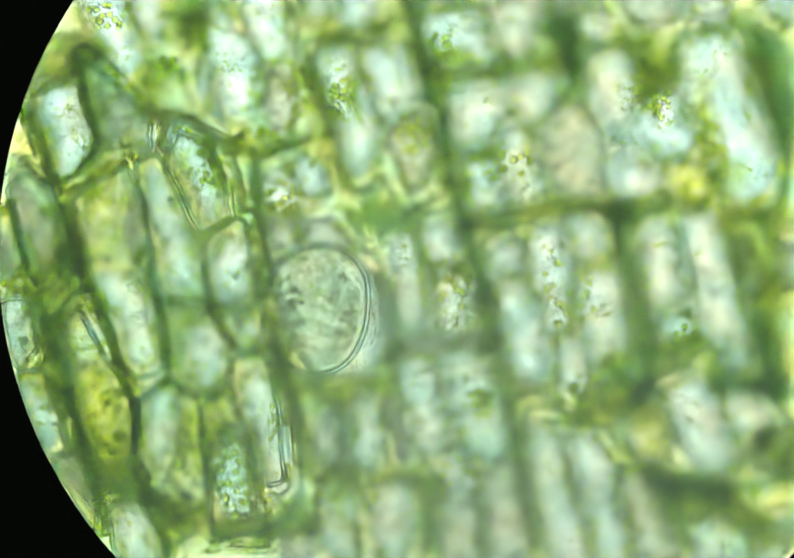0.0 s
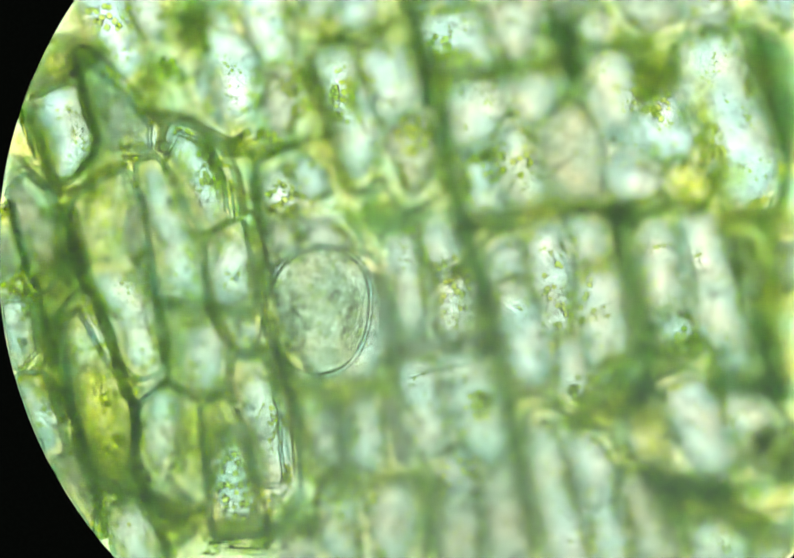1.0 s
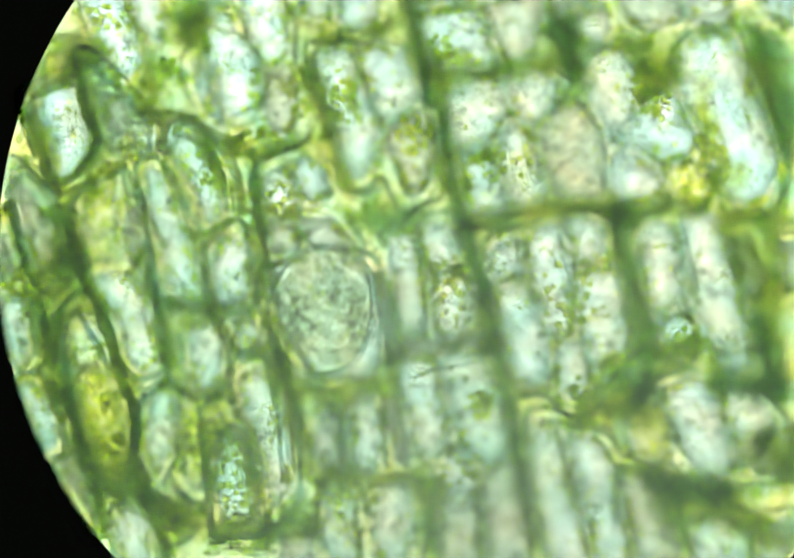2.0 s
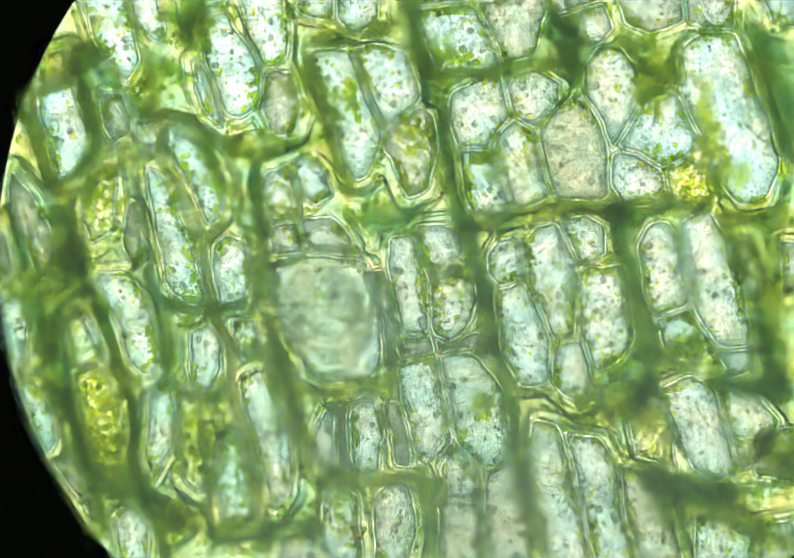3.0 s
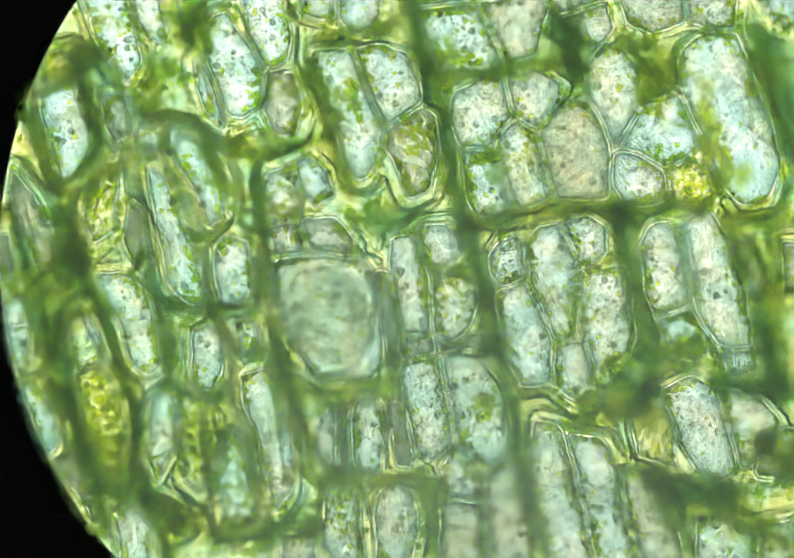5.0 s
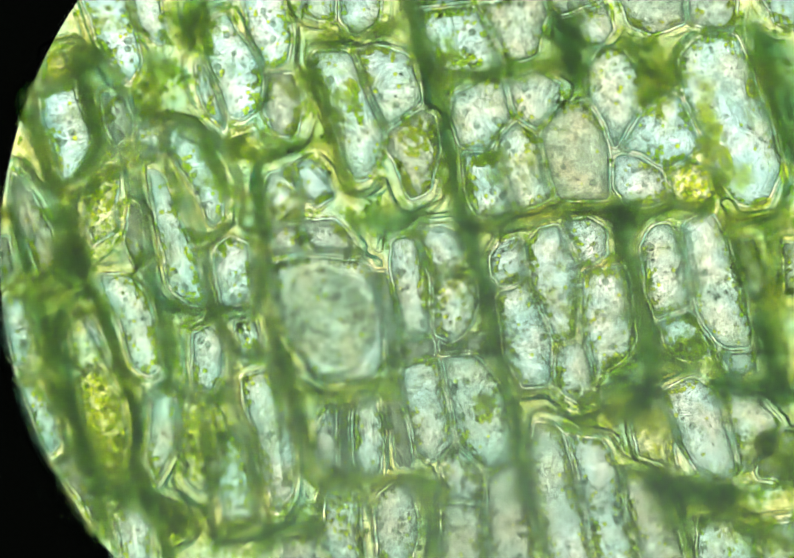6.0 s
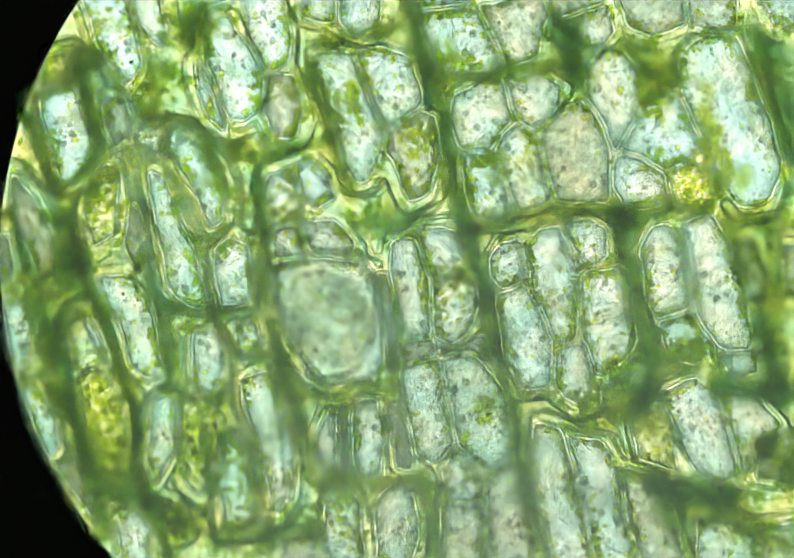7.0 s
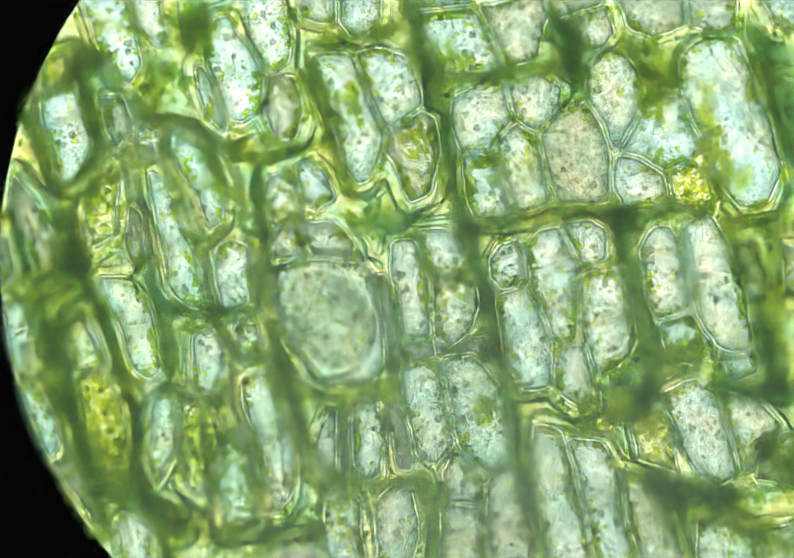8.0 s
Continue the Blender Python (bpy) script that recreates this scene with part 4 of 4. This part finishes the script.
keep = (free > 0) & (free < 22) & (np.hypot(tries[:, 0] - 898, tries[:, 1] - 506) < 890)
spots = [at(u, v, rng.uniform(0.021, 0.0265)) for u, v in tries[keep] if noise.noise(Vector((u / 40, v / 40, 15))) > 0.0]
settled = new("settled_beads", beads("settled_beads", spots, rng, 0.0015, 0.0026))
settled.data.materials.append(GREEN)
tagged(settled, "small yellow-green beads settled on the outer cell walls", "beads", kind="stuff")

STRAND_UP = dict(low=0.004, high=0.025, label="dark green ridge between the outer plant cells")
strand([(115, 362), (145, 460), (170, 540), (202, 620), (240, 712), (268, 790), (270, 900), (275, 960), (340, 1095)], 10, BAND_RIDGE, **STRAND_UP)
strand([(85, 590), (110, 700), (150, 840), (195, 960), (210, 1060)], 12, BAND_RIDGE, **STRAND_UP)
strand([(145, 100), (170, 200), (200, 290), (150, 350), (118, 368)], 9, BAND_RIDGE, **STRAND_UP)
strand([(45, 210), (72, 270), (112, 362)], 9, BAND_RIDGE, **STRAND_UP)
strand([(20, 400), (50, 520), (85, 580)], 10, BAND_RIDGE, **STRAND_UP)


# ---- loose granules that float over the cells ----
rng = random.Random(77)
spots = []
while len(spots) < 6500:
    u, v = rng.uniform(0, 1568), rng.uniform(0, 1102)
    if math.hypot(u - 898, v - 506) < 890 and noise.noise(Vector((u / 60, v / 60, 3))) > -0.15:
        spots.append(at(u, v, rng.uniform(0.014, 0.026)))
floating = new("loose_granules", specks("loose_granules", spots, rng, 0.0005, 0.0013))
floating.data.materials.append(SPECK)
tagged(floating, "loose fine granules floating over the plant cells", "granules", kind="stuff")

spots = []
while len(spots) < 2600:
    u, v = rng.uniform(0, 1568), rng.uniform(0, 1102)
    if math.hypot(u - 898, v - 506) < 885 and noise.noise(Vector((u / 34, v / 34, 8))) > 0.12:
        spots.append(at(u, v, rng.uniform(0.019, 0.027)))
floating = new("loose_beads", beads("loose_beads", spots, rng, 0.0011, 0.0020))
floating.data.materials.append(GREEN_PALE)
tagged(floating, "loose yellow-green beads floating over the plant cells", "beads", kind="stuff")

# ---- heaps of chloroplasts and large plastids ----
clump(1400, 230, 20, 80, 60, -0.036, 8, 1.3)
clump(1450, 350, 40, 30, 30, -0.034, 8, 1.3)
clump(1510, 140, 30, 60, 60, -0.034, 14, 1.3)
clump(1240, 800, 60, 40, 70, -0.034, 14, 1.3)
clump(1270, 940, 60, 30, 50, -0.034, 0, 1.3)
clump(380, 40, 50, 60, 70, -0.034, 0, 1.3)
clump(120, 120, 40, 50, 40, -0.034, 0, 1.3)
clump(1180, 830, 70, 24, 90, -0.012, 12, 1.2)
clump(870, 110, 40, 40, 30, 0.020)
clump(680, 190, 24, 60, 30, 0.020)
clump(1290, 180, 40, 60, 40, 0.018)
clump(1410, 300, 30, 70, 50, 0.016)
clump(1000, 320, 60, 40, 30, 0.020)
clump(560, 400, 60, 40, 40, 0.020)
clump(900, 560, 40, 60, 30, 0.020)
clump(950, 800, 26, 26, 20, 0.020)
clump(1180, 760, 60, 30, 30, 0.018)
clump(1350, 680, 50, 30, 30, 0.018)
clump(1130, 580, 50, 90, 30, 0.020)
clump(690, 980, 60, 50, 30, 0.018)
clump(900, 940, 60, 30, 24, 0.018)
clump(470, 950, 40, 80, 40, 0.020)
clump(420, 330, 30, 60, 40, 0.021)
clump(590, 170, 30, 60, 30, 0.020)
clump(220, 30, 50, 30, 20, 0.021)
clump(50, 560, 40, 20, 30, 0.021)
clump(1285, 178, 26, 58, 100, 0.001, 12)
clump(1225, 720, 40, 22, 60, -0.003, 20)
clump(1160, 795, 26, 20, 40, -0.002)
clump(960, 812, 26, 24, 26, -0.002)
clump(1355, 690, 58, 20, 70, -0.003)
clump(700, 200, 14, 50, 40, -0.002, 14)
clump(905, 115, 50, 16, 44, -0.002, -10)
clump(955, 318, 40, 10, 30, -0.002)
clump(510, 285, 60, 28, 80, 0.016, 0)
clump(820, 270, 40, 40, 60, 0.004, 0)
clump(330, 135, 26, 20, 30, 0.020)
clump(200, 370, 50, 26, 60, -0.004, 50)
clump(205, 830, 34, 100, 110, -0.003, 12)
clump(400, 860, 26, 90, 80, -0.004, 8)
clump(440, 840, 18, 70, 50, -0.002, 10)
clump(225, 900, 34, 60, 60, 0.020, 12)
clump(245, 745, 12, 60, 30, 0.024, 22)
clump(285, 945, 12, 60, 30, 0.024, 14)
clump(152, 480, 14, 80, 34, 0.024, 6)
clump(105, 760, 16, 80, 40, 0.023, 18)
clump(560, 760, 16, 60, 36, -0.003, 20)
clump(390, 60, 30, 60, 80, -0.008, 10)
clump(285, 190, 22, 50, 50, -0.003, 8)
clump(100, 540, 30, 30, 30, -0.008, 0)
clump(1390, 380, 40, 40, 60, -0.006, 0)
clump(1540, 920, 36, 50, 50, -0.004, 0)
clump(1500, 1030, 40, 14, 26, -0.003, -14)
clump(680, 1010, 34, 50, 40, -0.002, 0)
clump(345, 1045, 30, 24, 40, -0.005, 0)
plastid(1433, 318, 26, 44, 20, 0.0)
plastid(1484, 178, 22, 40, 14, 0.0)
plastid(1525, 212, 20, 34, 55, 0.0)
plastid(1548, 345, 18, 42, 10, 0.0)
plastid(1502, 402, 20, 44, -70, 0.0)
plastid(90, 280, 22, 50, 14, 0.022)
plastid(203, 600, 24, 46, 22, 0.022)
plastid(284, 868, 14, 46, 4, 0.022)


def wall_line(pts, thick, z, label="bright thin wall fold, also standing in for blurred wall images"):
    """A thin clear line along stage points: a fold of wall, also used to imitate highlights and blurred wall images."""
    SERIAL[0] += 1
    q = np.array([[*at(a, b + (LIFT if z > 0.01 else 0))][:2] for a, b in pts])
    seg = np.concatenate([[0], np.cumsum(np.linalg.norm(np.diff(q, axis=0), axis=1))])
    n = max(8, int(seg[-1] / 0.003))
    s = np.linspace(0, seg[-1], n)
    c = np.stack([np.interp(s, seg, q[:, k]) for k in (0, 1)], 1)
    for _ in range(10):
        c[1:-1] = (c[:-2] + c[1:-1] * 2 + c[2:]) / 4
    mid = c.mean(0)
    d = np.gradient(c, axis=0)
    nrm = np.stack([-d[:, 1], d[:, 0]], 1) / (np.linalg.norm(d, axis=1)[:, None] + 1e-9)
    verts, faces, m = [], [], 8
    for i in range(n):
        end = min(1.0, 0.15 + min(i, n - 1 - i) / 5)
        sway = 0.0012 * noise.noise(Vector((s[i] * 120, SERIAL[0], 0)))
        for k in range(m):
            a = 2 * math.pi * k / m
            o = sway + math.cos(a) * thick * DIV / 2 * end
            verts.append((c[i][0] + nrm[i][0] * o - mid[0], c[i][1] + nrm[i][1] * o - mid[1], math.sin(a) * 0.0009 * end))
    for i in range(n - 1):
        for k in range(m):
            faces.append((i * m + k, i * m + (k + 1) % m, (i + 1) * m + (k + 1) % m, (i + 1) * m + k))
    faces += [tuple(reversed(range(m))), tuple(range((n - 1) * m, n * m))]
    ob = new("wall_fold", mesh_of("wall_fold", verts, faces))
    ob.data.materials.append(RIM_CLEAR)
    ob.location = (mid[0], mid[1], z)
    return tagged(ob, label, "cell wall", "folds of cell wall")


for pts, thick, z in (
        (((1016, 438), (1030, 500), (1040, 570)), 5, 0.022),
        (((1103, 427), (1120, 520), (1147, 612)), 5, 0.023),
        (((1343, 394), (1356, 480), (1381, 590)), 5, 0.022),
        (((967, 263), (985, 340), (1011, 416)), 5, 0.022),
        (((1337, 176), (1365, 215), (1400, 263)), 5, 0.021),
        (((540, 535), (548, 610), (585, 700), (650, 775)), 7, -0.003),
        (((556, 600), (580, 660), (625, 740)), 6, -0.004),
        (((160, 598), (190, 650), (212, 705)), 7, -0.003),
        (((530, 640), (555, 730), (600, 830), (625, 930)), 6, -0.006),
        (((735, 530), (755, 640), (775, 770)), 6, -0.004),
        (((370, 380), (400, 450), (425, 580)), 6, -0.004),
        (((445, 640), (458, 720), (455, 790)), 6, -0.003),
        (((500, 380), (515, 470), (520, 600)), 7, -0.010),
        (((470, 340), (478, 430)), 5, -0.004),
        (((655, 380), (640, 330), (625, 280)), 6, -0.006),
        (((765, 790), (775, 860), (780, 930)), 5, -0.003),
        (((670, 800), (678, 870), (680, 950)), 5, -0.003),
        (((70, 190), (100, 290), (130, 380)), 7, -0.004),
        (((30, 330), (70, 390), (110, 450)), 7, -0.004),
        (((45, 400), (60, 450), (75, 500)), 6, -0.002),
        (((395, 140), (425, 210), (445, 265)), 6, -0.003),
        (((470, 30), (505, 90), (530, 140)), 6, -0.004),
        (((245, 20), (275, 70), (305, 110)), 6, -0.004),
        (((1470, 80), (1490, 140), (1510, 170)), 9, -0.002),
        (((1525, 240), (1530, 290), (1555, 330)), 9, -0.002),
        (((1100, 200), (1060, 250), (1010, 240)), 6, 0.0),
        (((35, 745), (100, 738)), 5, -0.002),
        (((800, 748), (870, 728), (960, 712)), 7, 0.022),
        (((1440, 668), (1480, 660)), 6, 0.004),
        (((330, 740), (300, 750), (265, 775)), 6, 0.022),
        (((160, 150), (180, 230), (200, 290)), 6, 0.023),
        (((205, 290), (260, 310), (300, 305)), 6, 0.022),
        (((445, 785), (480, 880), (505, 950)), 6, 0.022),
        (((395, 790), (405, 880), (415, 1000)), 6, 0.022),
        # down to z 0.016 at (670, 790): added lines imitating out-of-focus wall images
        (((1055, 236), (1070, 330), (1085, 400)), 5, 0.015),
        (((1330, 430), (1350, 520), (1372, 600)), 5, 0.015),
        (((1348, 430), (1372, 520), (1385, 580)), 5, 0.018),
        (((1225, 900), (1240, 1000), (1265, 1080)), 5, 0.016),
        (((1110, 430), (1140, 510), (1145, 590)), 5, 0.015),
        (((870, 720), (888, 800), (893, 880)), 5, 0.015),
        (((950, 10), (975, 60), (985, 110)), 5, 0.015),
        (((1130, 900), (1150, 1000), (1165, 1080)), 5, 0.015),
        (((985, 310), (1005, 370), (1015, 410)), 5, 0.016),
        (((1330, 190), (1370, 250), (1390, 320)), 5, 0.016),
        (((1420, 770), (1440, 830), (1455, 890)), 5, 0.016),
        (((700, 110), (730, 180), (750, 230)), 5, 0.015),
        (((670, 790), (676, 870), (680, 940)), 5, 0.016),
        (((205, 180), (222, 240), (228, 290)), 6, -0.004),
        (((260, 330), (285, 420), (300, 520)), 7, -0.004),
        (((268, 335), (296, 430), (312, 530), (322, 640)), 5, -0.003),
        (((330, 600), (340, 680), (335, 760)), 6, -0.005),
        (((428, 590), (440, 680), (448, 780)), 5, -0.002),
        (((470, 700), (500, 705), (535, 700)), 6, -0.002),
        (((478, 760), (500, 860), (520, 980)), 8, -0.002),
        (((135, 640), (150, 720), (170, 860)), 8, -0.002),
        (((145, 395), (170, 440), (180, 520)), 7, 0.022),
        (((155, 605), (200, 680), (225, 760)), 8, 0.022),
        (((180, 575), (225, 660), (250, 740)), 8, 0.022),
        (((10, 380), (35, 450), (55, 530)), 8, 0.022),
        (((268, 800), (268, 870), (275, 950)), 7, 0.022),
        (((275, 950), (300, 1010), (330, 1060)), 7, 0.022),
        (((130, 740), (150, 830), (195, 950)), 7, 0.022),
        (((715, 120), (735, 190), (765, 250)), 6, -0.002),
        (((700, 110), (722, 190), (755, 265)), 6, -0.004),
        (((575, 330), (590, 380), (600, 440)), 7, -0.002),
        (((525, 150), (522, 200), (515, 240)), 6, -0.002),
        (((1035, 470), (1045, 520), (1040, 560)), 6, 0.0),
        (((690, 330), (730, 340), (760, 320)), 6, 0.016)):
    wall_line(pts, thick, z)


def vesicle():
    """The oval vesicle that lies on the tissue, with its bright rim and foamy contents."""
    ob = thing("vesicle", at(631, 621, 0.002), "oval translucent vesicle with a bright rim and foamy contents", "vesicle")
    p, nrm = outline(206, 248, 6, 2.15, 0.006, 5, 72)
    part("membrane", loft("membrane", p, nrm, [(-0.010, 0.0), (-0.003, 0.012), (0.0, 0.021), (-0.008, 0.025), (-0.022, 0.027)], False), BODY, ob)
    rim = [(0.0010 + 0.0017 * math.cos(k * math.pi / 4), 0.022 + 0.002 * math.sin(k * math.pi / 4)) for k in range(8)]
    part("rim", loft("rim", p, nrm, rim, True), RIM_CLEAR, ob, "thin bright rim")
    for off in (-0.0012, 0.0032):
        edge = [(off + 0.0006 * math.cos(k * math.pi / 4), 0.0225 + 0.0016 * math.sin(k * math.pi / 4)) for k in range(8)]
        part("rim_contour", loft("rim_contour", p, nrm, edge, True), LINE_THIN, ob, "thin dark contour of the rim")
    p, nrm = outline(178, 220, 6, 2.0, 0.03, 8, 40)
    plasma = part("plasma", loft("plasma", p, nrm, [(-0.012, 0.012), (0.0, 0.016), (-0.010, 0.022)], False, None, False), PLASMA, ob, "mottled foamy plasma")
    rng = random.Random(44)
    spots, fine = [], []
    for k in range(280):
        side = -1 if k % 2 else 1
        x, y = side * 54 + rng.gauss(0, 19), rng.gauss(0, 45)
        if (x / 92) ** 2 + (y / 112) ** 2 < 1:
            (spots if k < 120 else fine).append((x * DIV, y * DIV, rng.uniform(0.020, 0.025)))
    scatter(plasma, FOAMS, "bubble", spots, rng, 0.5, 1.5)
    scatter(plasma, FOAMS, "bubble", fine, rng, 0.35, 0.8)
    return ob, plasma


oval, plasma = vesicle()

cover = new("cover_glass", disc_mesh("cover_glass", 0, 884 * DIV, 0, 0.0004))
cover.data.materials.append(HAZE_GLASS)
cover.location = (CENTRE.x, CENTRE.y, 0.046)
tagged(cover, "thin cover glass with painted haze and dimming over the leaf tissue", "cover glass", kind="structure")


def motions():
    walk(oval, [(0.0, pose(*at(631, 621, 0.002))), (0.8, pose(*at(635, 621, 0.002))), (1.7, pose(*at(640, 621, 0.002))),
                (2.6, pose(*at(643, 621, 0.002))), (8.0, pose(*at(646, 622, 0.002)))])
    walk(plasma, [(0.0, pose(0, 0, 0, 0, 0, -8)), (1.0, pose(0.001, 0, 0, 0, 0, 4)), (1.7, pose(0.002, 0.001, 0, 0, 0, 10)),
                  (4.0, pose(0.001, 0.001, 0, 0, 0, 24)), (8.0, pose(0, 0, 0, 0, 0, 40))])
    walk(stop, [(t, pose(CENTRE.x, CENTRE.y, f * 0.001)) for t, f, d, e in RACK])


motions()
